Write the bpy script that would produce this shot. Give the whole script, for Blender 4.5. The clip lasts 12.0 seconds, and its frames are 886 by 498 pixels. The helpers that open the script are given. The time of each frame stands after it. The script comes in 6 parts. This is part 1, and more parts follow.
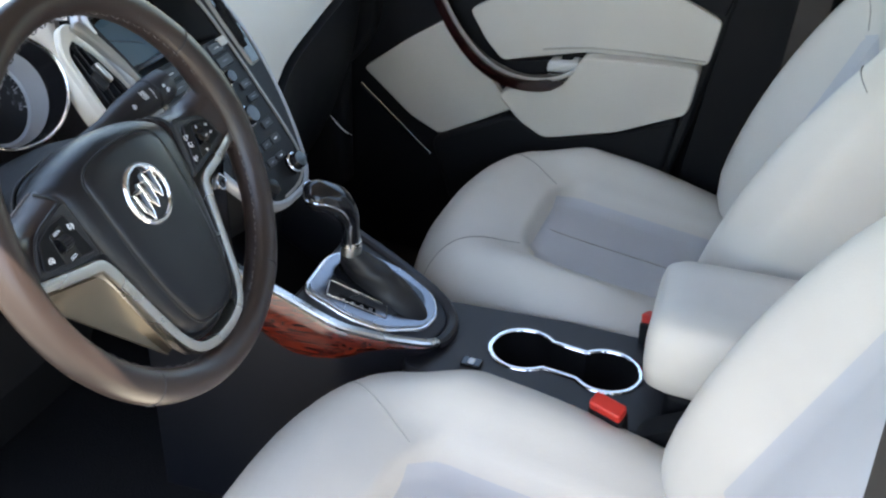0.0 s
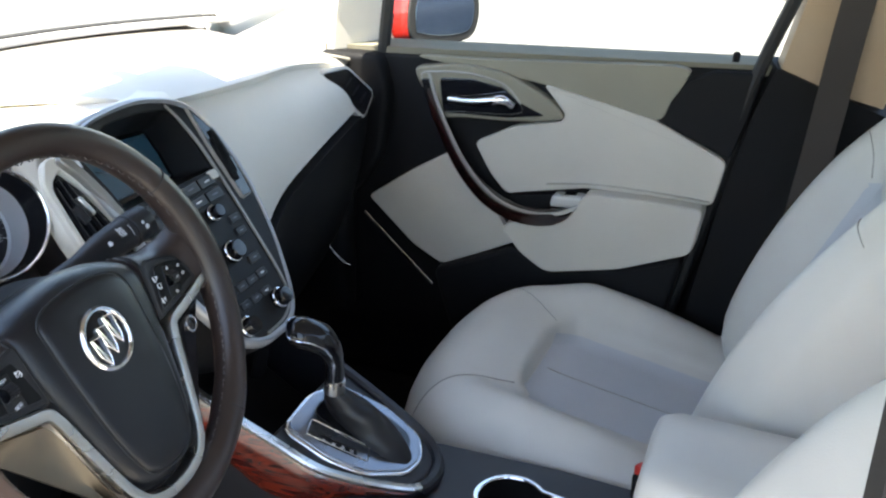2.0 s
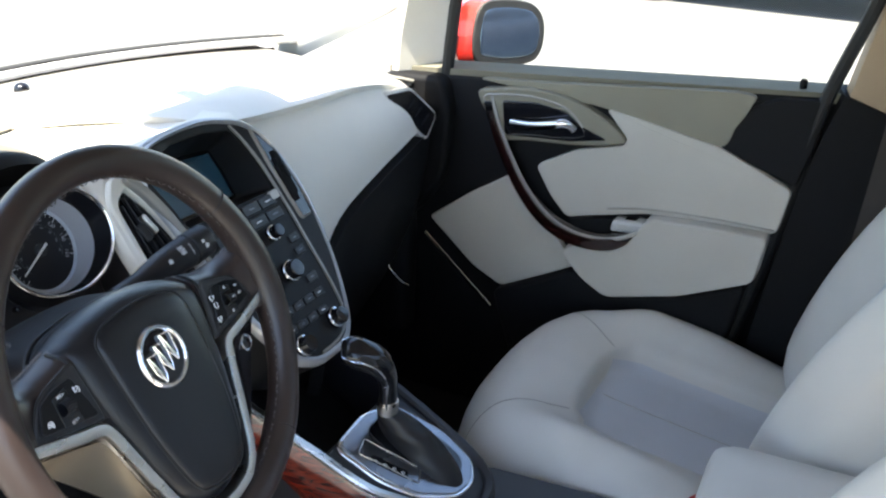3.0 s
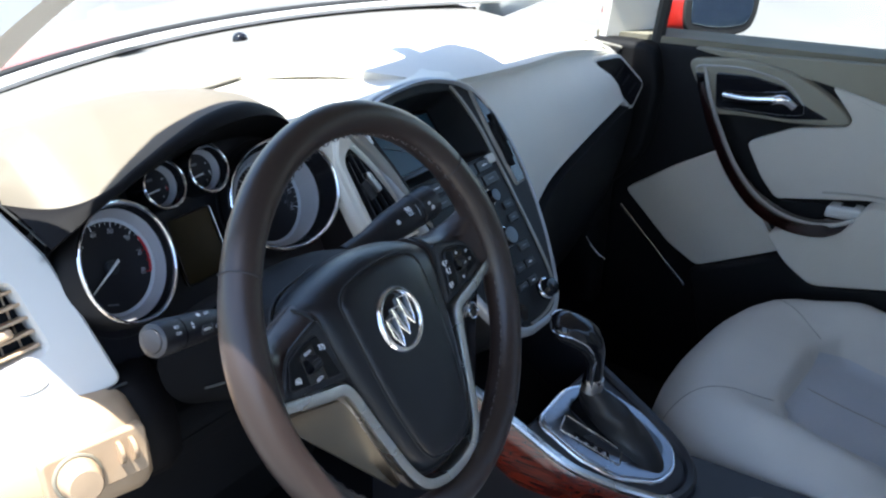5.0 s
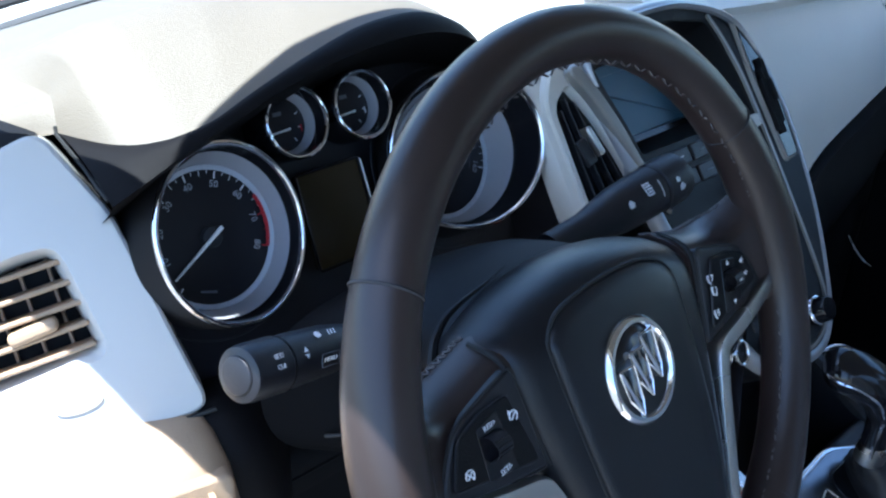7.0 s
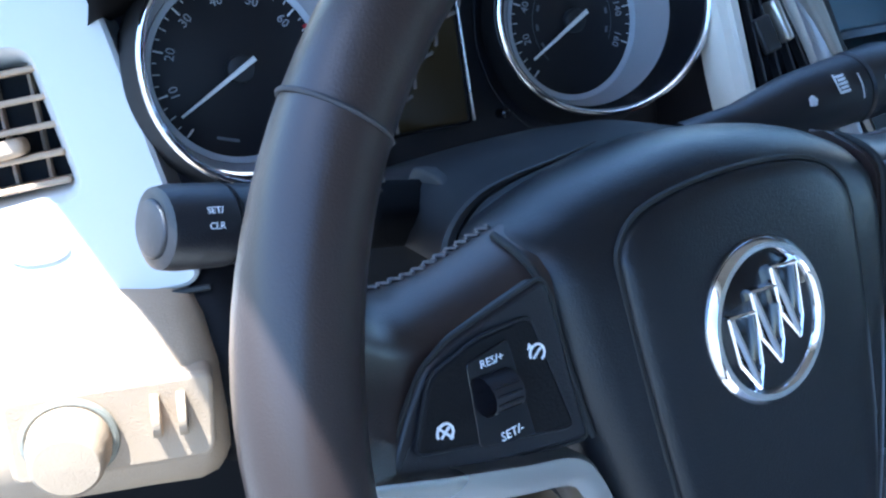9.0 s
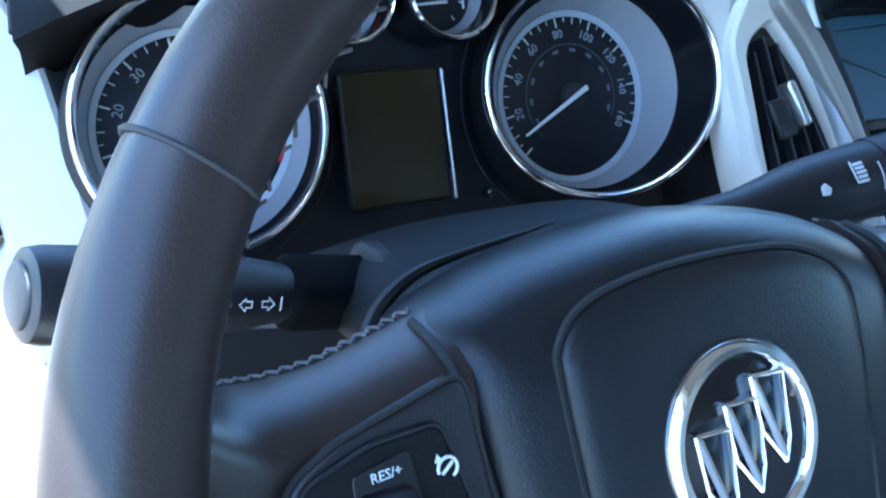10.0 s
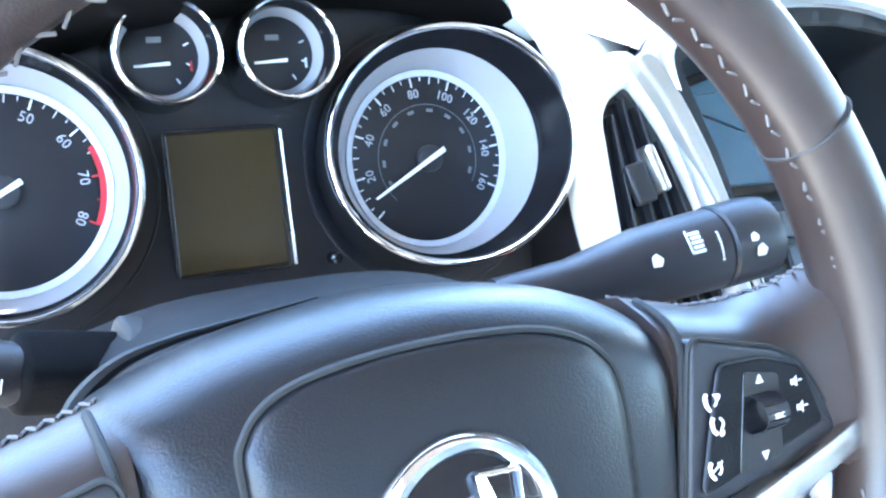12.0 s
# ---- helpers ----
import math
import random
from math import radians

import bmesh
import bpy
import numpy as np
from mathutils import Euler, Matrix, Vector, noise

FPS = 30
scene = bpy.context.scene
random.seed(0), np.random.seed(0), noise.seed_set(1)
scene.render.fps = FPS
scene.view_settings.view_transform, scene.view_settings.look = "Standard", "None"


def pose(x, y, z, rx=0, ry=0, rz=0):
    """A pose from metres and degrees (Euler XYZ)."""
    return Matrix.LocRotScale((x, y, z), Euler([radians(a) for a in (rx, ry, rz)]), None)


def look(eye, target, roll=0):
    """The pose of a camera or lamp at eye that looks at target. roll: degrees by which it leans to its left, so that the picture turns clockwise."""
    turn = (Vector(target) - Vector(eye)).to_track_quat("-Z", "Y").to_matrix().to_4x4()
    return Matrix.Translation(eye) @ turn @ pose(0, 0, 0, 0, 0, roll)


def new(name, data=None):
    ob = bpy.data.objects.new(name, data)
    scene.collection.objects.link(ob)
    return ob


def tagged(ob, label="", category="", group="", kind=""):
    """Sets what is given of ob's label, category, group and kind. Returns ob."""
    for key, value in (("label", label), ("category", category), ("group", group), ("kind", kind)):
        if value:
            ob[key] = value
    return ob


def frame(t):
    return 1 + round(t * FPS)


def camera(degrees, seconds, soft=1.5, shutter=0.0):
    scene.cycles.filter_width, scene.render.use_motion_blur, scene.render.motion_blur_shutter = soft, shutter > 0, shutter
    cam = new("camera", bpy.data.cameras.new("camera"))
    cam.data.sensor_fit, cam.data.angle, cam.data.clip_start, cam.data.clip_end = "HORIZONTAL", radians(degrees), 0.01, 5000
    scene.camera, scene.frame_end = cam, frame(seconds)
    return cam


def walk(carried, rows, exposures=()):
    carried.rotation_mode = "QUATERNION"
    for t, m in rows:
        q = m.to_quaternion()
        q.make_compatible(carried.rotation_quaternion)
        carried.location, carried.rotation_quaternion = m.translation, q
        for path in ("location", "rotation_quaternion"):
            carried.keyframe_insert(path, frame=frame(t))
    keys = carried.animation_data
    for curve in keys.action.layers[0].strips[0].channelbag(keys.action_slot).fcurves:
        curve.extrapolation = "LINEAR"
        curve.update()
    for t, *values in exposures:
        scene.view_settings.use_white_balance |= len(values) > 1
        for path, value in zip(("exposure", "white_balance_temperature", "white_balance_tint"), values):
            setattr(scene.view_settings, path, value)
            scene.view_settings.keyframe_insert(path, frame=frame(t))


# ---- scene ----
from mathutils.bvhtree import BVHTree

cam = camera(46.96, 12.0, 2.3)
PATH = [
    (0, (-1.0442, -0.5325, 1.3592), (-0.2324, -0.2445, 0.8511), 1.71),
    (0.5, (-1.0289, -0.5104, 1.3541), (-0.2098, -0.2389, 0.8488), 2.26),
    (1, (-1.0088, -0.5298, 1.3605), (-0.1817, -0.2386, 0.8797), 1.85),
    (1.5, (-0.9964, -0.5655, 1.3858), (-0.1648, -0.2429, 0.9337), 2.24),
    (2, (-0.9840, -0.5658, 1.3811), (-0.1371, -0.2304, 0.9685), 2.52),
    (2.5, (-0.9824, -0.5730, 1.3890), (-0.1361, -0.2148, 0.9948), 2.71),
    (3, (-0.9788, -0.5771, 1.3915), (-0.1530, -0.1797, 0.9913), 2.21),
    (3.5, (-0.9753, -0.5628, 1.3899), (-0.1809, -0.1155, 0.9791), 2.11),
    (3.7, (-0.9777, -0.5429, 1.3922), (-0.1928, -0.0837, 0.9761), 2.21),
    (5.5, (-0.9947, -0.4287, 1.3576), (-0.2585, 0.0865, 0.9188), 2.44),
    (6, (-0.9381, -0.3410, 1.3033), (-0.2047, 0.1830, 0.8703), 1.89),
    (6.5, (-0.8472, -0.2816, 1.2718), (-0.1586, 0.2859, 0.8205), 2.74),
    (7, (-0.7700, -0.2514, 1.2458), (-0.1453, 0.3639, 0.7652), 3.04),
    (7.2, (-0.7472, -0.2406, 1.2333), (-0.1435, 0.3894, 0.7448), 3.21),
    (8.8, (-0.6346, -0.1974, 1.1473), (-0.1701, 0.5045, 0.6072), 4.61),
    (9, (-0.6265, -0.1935, 1.1390), (-0.1706, 0.5085, 0.5919), 4.98),
    (9.5, (-0.6051, -0.1838, 1.1229), (-0.1638, 0.5237, 0.5711), 6.16),
    (10, (-0.5706, -0.1744, 1.1131), (-0.1369, 0.5907, 0.6371), 5.83),
    (10.5, (-0.5379, -0.1769, 1.1084), (-0.1267, 0.6248, 0.6746), 4.11),
    (11, (-0.5162, -0.1793, 1.1116), (-0.1066, 0.6260, 0.6828), 4.05),
    (11.5, (-0.4989, -0.1850, 1.1151), (-0.0774, 0.6178, 0.6934), 4.65),
    (12, (-0.4901, -0.1862, 1.1163), (-0.0442, 0.5984, 0.6855), 6.29),
]
EXPOSURES = [(0, 3.0, 7200, 9), (1.5, 2.98, 7150, 9), (2.5, 2.68, 7000, 9), (3.7, 2.66, 6650, 9), (5.5, 2.03, 5800, 8), (6.5, 2.0, 5400, 7), (7.2, 2.08, 5300, 7), (9.0, 2.65, 4950, 5), (9.6, 2.8, 4850, 3), (10.0, 3.1, 4800, 1), (10.5, 3.5, 4750, 1), (11.0, 4.15, 4980, 2), (11.5, 4.86, 5280, 4), (12, 5.15, 5720, 5)]
walk(cam, [(t, look(eye, target, roll)) for t, eye, target, roll in PATH], EXPOSURES)

# ---- light: high sun from the left and a little ahead, clear sky ----
SUN_DIR = Vector((-0.31, 0.06, 1.0)).normalized()
world = bpy.data.worlds.new("sky")
scene.world = world
world.use_nodes = True
wn = world.node_tree.nodes
sky = wn.new("ShaderNodeTexSky")
sky.sky_type = "NISHITA"
sky.sun_disc = False
sky.sun_elevation = math.asin(SUN_DIR.z)
sky.sun_rotation = math.atan2(SUN_DIR.x, SUN_DIR.y)
world.node_tree.links.new(sky.outputs[0], wn["Background"].inputs[0])
wn["Background"].inputs[1].default_value = 0.12
lamp = bpy.data.lights.new("sun", "SUN")
lamp.energy, lamp.angle, lamp.color = 5.0, radians(0.55), (1.0, 0.95, 0.87)
sun = new("sun", lamp)
sun.matrix_world = look(SUN_DIR * 20, (0, 0, 0))


# ---- materials ----
def material(name, colour, rough=0.5, metal=0.0, grain=0.0, grain_scale=400.0, vary=0.12, vary_scale=9.0, coat=0.0, spec=0.5, bump_dist=0.0006):
    m = bpy.data.materials.new(name)
    m.use_nodes = True
    n, l = m.node_tree.nodes, m.node_tree.links
    b = n["Principled BSDF"]
    b.inputs["Roughness"].default_value = rough
    b.inputs["Metallic"].default_value = metal
    b.inputs["Coat Weight"].default_value = coat
    b.inputs["Coat Roughness"].default_value = 0.06
    b.inputs["Specular IOR Level"].default_value = spec
    geo = n.new("ShaderNodeNewGeometry")
    big = n.new("ShaderNodeTexNoise")
    big.inputs["Scale"].default_value = vary_scale
    big.inputs["Detail"].default_value = 5
    l.new(geo.outputs["Position"], big.inputs["Vector"])
    fine = n.new("ShaderNodeTexNoise")
    fine.inputs["Scale"].default_value = grain_scale
    fine.inputs["Detail"].default_value = 3
    l.new(geo.outputs["Position"], fine.inputs["Vector"])
    ramp = n.new("ShaderNodeValToRGB")
    ramp.color_ramp.elements[0].position, ramp.color_ramp.elements[1].position = 0.3, 0.7
    c = Vector(colour)
    ramp.color_ramp.elements[0].color = (*(c * (1 - vary)), 1)
    ramp.color_ramp.elements[1].color = (*(c * (1 + vary * 0.6)), 1)
    l.new(big.outputs[0], ramp.inputs[0])
    l.new(ramp.outputs[0], b.inputs["Base Color"])
    rr = n.new("ShaderNodeMapRange")
    rr.inputs[3].default_value, rr.inputs[4].default_value = max(rough - 0.06, 0.02), min(rough + 0.08, 1)
    l.new(big.outputs[0], rr.inputs[0])
    l.new(rr.outputs[0], b.inputs["Roughness"])
    if grain:
        bump = n.new("ShaderNodeBump")
        bump.inputs["Strength"].default_value = grain
        bump.inputs["Distance"].default_value = bump_dist
        l.new(fine.outputs[0], bump.inputs["Height"])
        l.new(bump.outputs[0], b.inputs["Normal"])
    return m


def wood_material(name, deep, light):
    m = material(name, light, 0.22, coat=0.9)
    n, l = m.node_tree.nodes, m.node_tree.links
    geo = n.new("ShaderNodeNewGeometry")
    mp = n.new("ShaderNodeMapping")
    mp.inputs["Scale"].default_value = (40, 7, 60)
    mp.inputs["Rotation"].default_value = (0.3, 0.1, 0)
    l.new(geo.outputs["Position"], mp.inputs["Vector"])
    w = n.new("ShaderNodeTexNoise")
    w.inputs["Scale"].default_value, w.inputs["Detail"].default_value, w.inputs["Distortion"].default_value = 2.2, 8, 1.6
    l.new(mp.outputs[0], w.inputs["Vector"])
    r = n.new("ShaderNodeValToRGB")
    r.color_ramp.elements[0].position, r.color_ramp.elements[1].position = 0.35, 0.68
    r.color_ramp.elements[0].color, r.color_ramp.elements[1].color = (*deep, 1), (*light, 1)
    l.new(w.outputs[0], r.inputs[0])
    l.new(r.outputs[0], n["Principled BSDF"].inputs["Base Color"])
    return m


def glass_material(name, colour=(1, 1, 1), rough=0.0, rim=0.6):
    m = bpy.data.materials.new(name)
    m.use_nodes = True
    n, l = m.node_tree.nodes, m.node_tree.links
    n.remove(n["Principled BSDF"])
    t = n.new("ShaderNodeBsdfTransparent")
    t.inputs[0].default_value = (*colour, 1)
    g = n.new("ShaderNodeBsdfGlossy")
    g.inputs["Roughness"].default_value = rough
    w = n.new("ShaderNodeLayerWeight")
    w.inputs[0].default_value = 0.5
    p = n.new("ShaderNodeMath")
    p.operation = "POWER"
    p.inputs[1].default_value = 4.0
    l.new(w.outputs["Facing"], p.inputs[0])
    f = n.new("ShaderNodeMapRange")
    f.inputs[3].default_value, f.inputs[4].default_value = 0.04, rim
    l.new(p.outputs[0], f.inputs[0])
    x = n.new("ShaderNodeMixShader")
    l.new(f.outputs[0], x.inputs[0])
    l.new(t.outputs[0], x.inputs[1])
    l.new(g.outputs[0], x.inputs[2])
    l.new(x.outputs[0], n["Material Output"].inputs[0])
    return m


LEATHER = material("dark_leather", (0.030, 0.0205, 0.0180), 0.32, grain=0.16, grain_scale=1300, vary=0.2, spec=0.5)
SOFT = material("dark_soft_plastic", (0.009, 0.0088, 0.012), 0.38, grain=0.35, grain_scale=1300, vary=0.15, spec=0.55)
COLUMN = material("matt_column_plastic", (0.0055, 0.0055, 0.0065), 0.5, grain=0.3, grain_scale=1200, vary=0.15, spec=0.3)
HUB = material("dark_hub_plastic", (0.0095, 0.010, 0.0125), 0.31, grain=0.3, grain_scale=1300, vary=0.15, spec=0.4)
# Darker, duller column plastic that keeps the shroud's underside in painted shade.
UNDER = material("shaded_black_plastic", (0.004, 0.004, 0.0045), 0.8, grain=0.5, grain_scale=900, vary=0.2, spec=0.06)
DARK = material("black_plastic", (0.005, 0.005, 0.006), 0.65, grain=0.5, grain_scale=900, vary=0.2, spec=0.2)
GLOSS = material("gloss_black", (0.008, 0.008, 0.010), 0.12, vary=0.1)
CREAM = material("cream_vinyl", (0.72, 0.69, 0.62), 0.5, grain=0.5, grain_scale=1000, vary=0.05)
# Hood and dash creams are darkened in colour so direct sun doesn't bleach them.
HOODPAD = material("sun_dimmed_hood_pad", (0.155, 0.130, 0.097), 0.55, grain=0.6, grain_scale=900, vary=0.05)
DASHTOP = material("sun_dimmed_dash_pad", (0.155, 0.148, 0.137), 0.6, grain=0.6, grain_scale=900, vary=0.06)
PALE = material("pale_silver_plastic", (0.54, 0.53, 0.50), 0.38, grain=0.15, grain_scale=1200, vary=0.04)
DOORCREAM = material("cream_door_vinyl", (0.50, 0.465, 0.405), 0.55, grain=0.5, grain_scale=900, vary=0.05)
# Darker copy of the warm grey trim, for the shade along the sill.
SILL = material("shaded_warm_grey_trim", (0.16, 0.148, 0.112), 0.8, grain=0.5, grain_scale=900, vary=0.06, spec=0.15)
FRAMEMAT = material("pale_silver_frame", (0.42, 0.43, 0.45), 0.32, 0.45, vary=0.05)
SEAT = material("cream_leatherette", (0.56, 0.53, 0.48), 0.5, grain=0.55, grain_scale=700, vary=0.05)
INSERT = material("pale_grey_insert", (0.46, 0.465, 0.48), 0.62, grain=0.8, grain_scale=1300, vary=0.06)
SEAM = material("seam_thread", (0.36, 0.34, 0.30), 0.8)
STITCH = material("grey_brown_thread", (0.10, 0.09, 0.09), 0.7)
THREAD = material("dark_thread", (0.035, 0.033, 0.036), 0.7)
TAN = material("tan_plastic", (0.38, 0.27, 0.17), 0.5, grain=0.5, grain_scale=900, vary=0.06)
OLIVE = material("warm_grey_trim", (0.22, 0.20, 0.15), 0.55, grain=0.5, grain_scale=900, vary=0.06)
CHROME = material("chrome", (0.82, 0.82, 0.84), 0.07, 1.0, vary=0.03)
SATIN = material("satin_silver", (0.62, 0.60, 0.57), 0.26, 1.0, vary=0.04)
CONE = material("silver_cone", (0.42, 0.42, 0.45), 0.4, 0.2, vary=0.04)
# Brown tone paints the cabin's reflection into a satin silver plate.
TINTEDSATIN = material("satin_reflection_tint", (0.20, 0.17, 0.13), 0.34, 1.0, vary=0.08)
SLAT = material("dark_grey_slat", (0.010, 0.010, 0.012), 0.4)
DULL = material("dull_silver_plastic", (0.30, 0.285, 0.26), 0.36, 0.35, vary=0.05)
BOOT = material("black_boot_leather", (0.010, 0.009, 0.010), 0.5, grain=0.3, grain_scale=900, vary=0.2)
GEARPLATE = material("brushed_metal", (0.27, 0.28, 0.31), 0.25, 1.0, vary=0.15)
WOOD = wood_material("red_wood", (0.04, 0.005, 0.004), (0.21, 0.024, 0.010))
PULLWOOD = wood_material("dark_red_wood", (0.006, 0.002, 0.002), (0.024, 0.005, 0.004))
CARPET = material("black_carpet", (0.006, 0.005, 0.006), 0.95, grain=1.0, grain_scale=350, vary=0.4, bump_dist=0.003)
DIAL = material("gauge_face", (0.006, 0.006, 0.009), 0.45)
PRINT = material("white_print", (0.75, 0.76, 0.78), 0.6)
DIMPRINT = material("dull_white_print", (0.42, 0.43, 0.46), 0.6)
RINGMAT = material("pale_gauge_ring", (0.50, 0.53, 0.58), 0.4)
HUBCAP = material("needle_cap_grey", (0.022, 0.023, 0.027), 0.5)
# Dark brown, taken nearly black so sun on the lip reads as shade.
LIP = material("shaded_brown_lip", (0.005, 0.0043, 0.0046), 0.65, grain=0.4, grain_scale=1100, vary=0.1, spec=0.12)
GREYPRINT = material("grey_print", (0.16, 0.17, 0.19), 0.6)
REDPRINT = material("red_print", (0.45, 0.02, 0.03), 0.6)
NEEDLE = material("needle_white", (0.85, 0.85, 0.83), 0.4)
# Blue base colour paints in the sky's reflection on the dark screen.
SCREEN = material("screen_sky_tint", (0.024, 0.090, 0.140), 0.32, vary=0.1, spec=0.8)
LCD = material("display_glass", (0.026, 0.018, 0.007), 0.16, vary=0.3, spec=0.35)
BUCKLE = material("red_plastic", (0.55, 0.03, 0.02), 0.4)
REDPAINT = material("red_car_paint", (0.50, 0.02, 0.012), 0.25, coat=1.0)
MIRROR = material("mirror_glass", (0.34, 0.40, 0.45), 0.02, 1.0, vary=0.0)
STRAP = material("belt_webbing", (0.035, 0.028, 0.024), 0.8, grain=0.8, grain_scale=800)
RUBBER = material("black_rubber", (0.012, 0.012, 0.012), 0.7)
GLASS = glass_material("clear_glass", (0.93, 0.97, 0.95))
WINDSCREEN = glass_material("tinted_windscreen", (0.92, 0.94, 0.93), 0.0, 0.35)
CLEAR = glass_material("thin_clear_lens", (0.97, 0.97, 0.97))
CONCRETE = material("pale_concrete", (0.13, 0.127, 0.121), 0.85, grain=0.6, grain_scale=60, vary=0.18, vary_scale=0.8, bump_dist=0.004)
# Headliner is out of view; its cream is darkened to cut bounced light.
STUCCO = material("dimmed_headliner_cloth", (0.25, 0.235, 0.21), 0.9, grain=0.8, grain_scale=900)
PAINTDARK = material("dark_car_paint", (0.02, 0.022, 0.028), 0.2, coat=1.0)
CARGLASS = material("dark_car_glass", (0.02, 0.025, 0.03), 0.05)


# ---- mesh helpers ----
def finish(bm, angle=38):
    bmesh.ops.remove_doubles(bm, verts=bm.verts, dist=1e-6)
    bmesh.ops.recalc_face_normals(bm, faces=bm.faces)
    lim = radians(angle)
    for f in bm.faces:
        f.smooth = len(f.verts) <= 10
    for e in bm.edges:
        if len(e.link_faces) == 2 and e.calc_face_angle(0) > lim:
            e.smooth = False
    return bm


def thing(name, base, label, category, group="", kind=""):
    ob = new(name)
    ob.empty_display_size = 0.05
    ob.location = base
    return tagged(ob, label, category, group, kind)


def world_base(ob):
    v = Vector((0, 0, 0))
    while ob:
        v += ob.location
        ob = ob.parent
    return v


def part(name, bm, mat, parent=None, label="", angle=38):
    """Links a bmesh in world metres as one mesh object, under a thing or a part of it."""
    finish(bm, angle)
    me = bpy.data.meshes.new(name)
    bm.to_mesh(me)
    bm.free()
    me.materials.append(mat)
    ob = new(name, me)
    if parent:
        ob.parent = parent
        ob.location = -world_base(parent)
    return tagged(ob, label)


def frame_of(o, a, b, c):
    return Matrix(((a[0], b[0], c[0], o[0]), (a[1], b[1], c[1], o[1]), (a[2], b[2], c[2], o[2]), (0, 0, 0, 1)))


def grid(rows, loop=False, caps=False):
    bm = bmesh.new()
    vs = [[bm.verts.new(p) for p in r] for r in rows]
    n = len(vs[0])
    for i in range(len(vs) - 1):
        for j in range(n if loop else n - 1):
            k = (j + 1) % n
            bm.faces.new((vs[i][j], vs[i][k], vs[i + 1][k], vs[i + 1][j]))
    if caps:
        bm.faces.new(vs[0][::-1])
        bm.faces.new(vs[-1])
    return bm


def shell(rows, depth):
    """A sheet given by rows of points, with a thickness along its normals."""
    bm = grid(rows)
    bmesh.ops.recalc_face_normals(bm, faces=bm.faces)
    bmesh.ops.solidify(bm, geom=bm.faces[:], thickness=depth)
    return bm


def catmull(pts, n=6, closed=True):
    pts = [Vector(p) for p in pts]
    m, out = len(pts), []
    for i in range(m if closed else m - 1):
        if closed:
            p = [pts[(i + k) % m] for k in (-1, 0, 1, 2)]
        else:
            p = [pts[min(max(i + k, 0), m - 1)] for k in (-1, 0, 1, 2)]
        for j in range(n):
            t = j / n
            out.append(0.5 * ((2 * p[1]) + (p[2] - p[0]) * t + (2 * p[0] - 5 * p[1] + 4 * p[2] - p[3]) * t * t + (3 * p[1] - p[0] - 3 * p[2] + p[3]) * t ** 3))
    if not closed:
        out.append(pts[-1])
    return out


def rounded(pts, r, n=4):
    """A polygon with its corners rounded by r."""
    out, m = [], len(pts)
    for i in range(m):
        p, a, b = Vector(pts[i]), Vector(pts[i - 1]), Vector(pts[(i + 1) % m])
        da, db = a - p, b - p
        k = min(r, da.length * 0.45, db.length * 0.45)
        s, e = p + da.normalized() * k, p + db.normalized() * k
        for j in range(n + 1):
            t = j / n
            out.append(s * (1 - t) ** 2 + p * 2 * t * (1 - t) + e * t * t)
    return out


def offset(poly, d):
    m = len(poly)
    area = sum(poly[i - 1][0] * poly[i][1] - poly[i][0] * poly[i - 1][1] for i in range(m))
    s = 1 if area > 0 else -1
    out = []
    for i in range(m):
        p, a, b = Vector(poly[i][:2]), Vector(poly[i - 1][:2]), Vector(poly[(i + 1) % m][:2])
        t = (b - a)
        if t.length < 1e-9:
            t = Vector((1, 0))
        t.normalize()
        out.append(p + Vector((-t.y, t.x)) * d * s)
    return out


def reach_from(poly, q, start=(0, 0)):
    """The point in which a ray at angle q from a start inside leaves an outline."""
    c, d = Vector(start), Vector((math.cos(q), math.sin(q)))
    for a, b in zip(poly, list(poly[1:]) + list(poly[:1])):
        a, b = Vector(a[:2]), Vector(b[:2])
        e = b - a
        k = d.x * e.y - d.y * e.x
        if abs(k) > 1e-12:
            f, g = ((a.x - c.x) * e.y - (a.y - c.y) * e.x) / k, ((a.x - c.x) * d.y - (a.y - c.y) * d.x) / k
            if f > 0 and -1e-6 <= g <= 1 + 1e-6:
                return c + d * f
    return c


def prism(poly, c0, c1, M, bevel=0.002, steps=3):
    """An outline in the a-b plane of M, from c0 to its face at c1, with a rounded upper edge."""
    poly = [Vector(p[:2]) for p in poly]
    s = 1 if c1 > c0 else -1
    rings = [(poly, c0)]
    for k in range(steps + 1):
        a = k / steps * math.pi / 2
        rings.append((offset(poly, bevel * (1 - math.cos(a))) if k else poly, c1 - s * bevel * (1 - math.sin(a))))
    rows = [[M @ Vector((p[0], p[1], c)) for p in ring] for ring, c in rings]
    return grid(rows, loop=True, caps=True)


def sweep(path, prof, closed=False, up=(0, 0, 1), scale=None, caps=True):
    """A profile (list of side, up offsets) carried along a path."""
    path = [Vector(p) for p in path]
    m, rows, up = len(path), [], Vector(up)
    for i, p in enumerate(path):
        a = path[i - 1] if closed or i else path[0]
        b = path[(i + 1) % m] if closed or i < m - 1 else path[-1]
        t = (b - a).normalized()
        side = t.cross(up).normalized()
        v = side.cross(t)
        k = scale(i / max(m - 1, 1)) if scale else 1
        rows.append([p + side * x * k + v * y * k for x, y in prof])
    if closed:
        rows.append(rows[0])
    return grid(rows, loop=True, caps=caps and not closed)


def ring_prof(rx, ry=None, n=12):
    ry = ry or rx
    return [(rx * math.cos(2 * math.pi * i / n), ry * math.sin(2 * math.pi * i / n)) for i in range(n)]


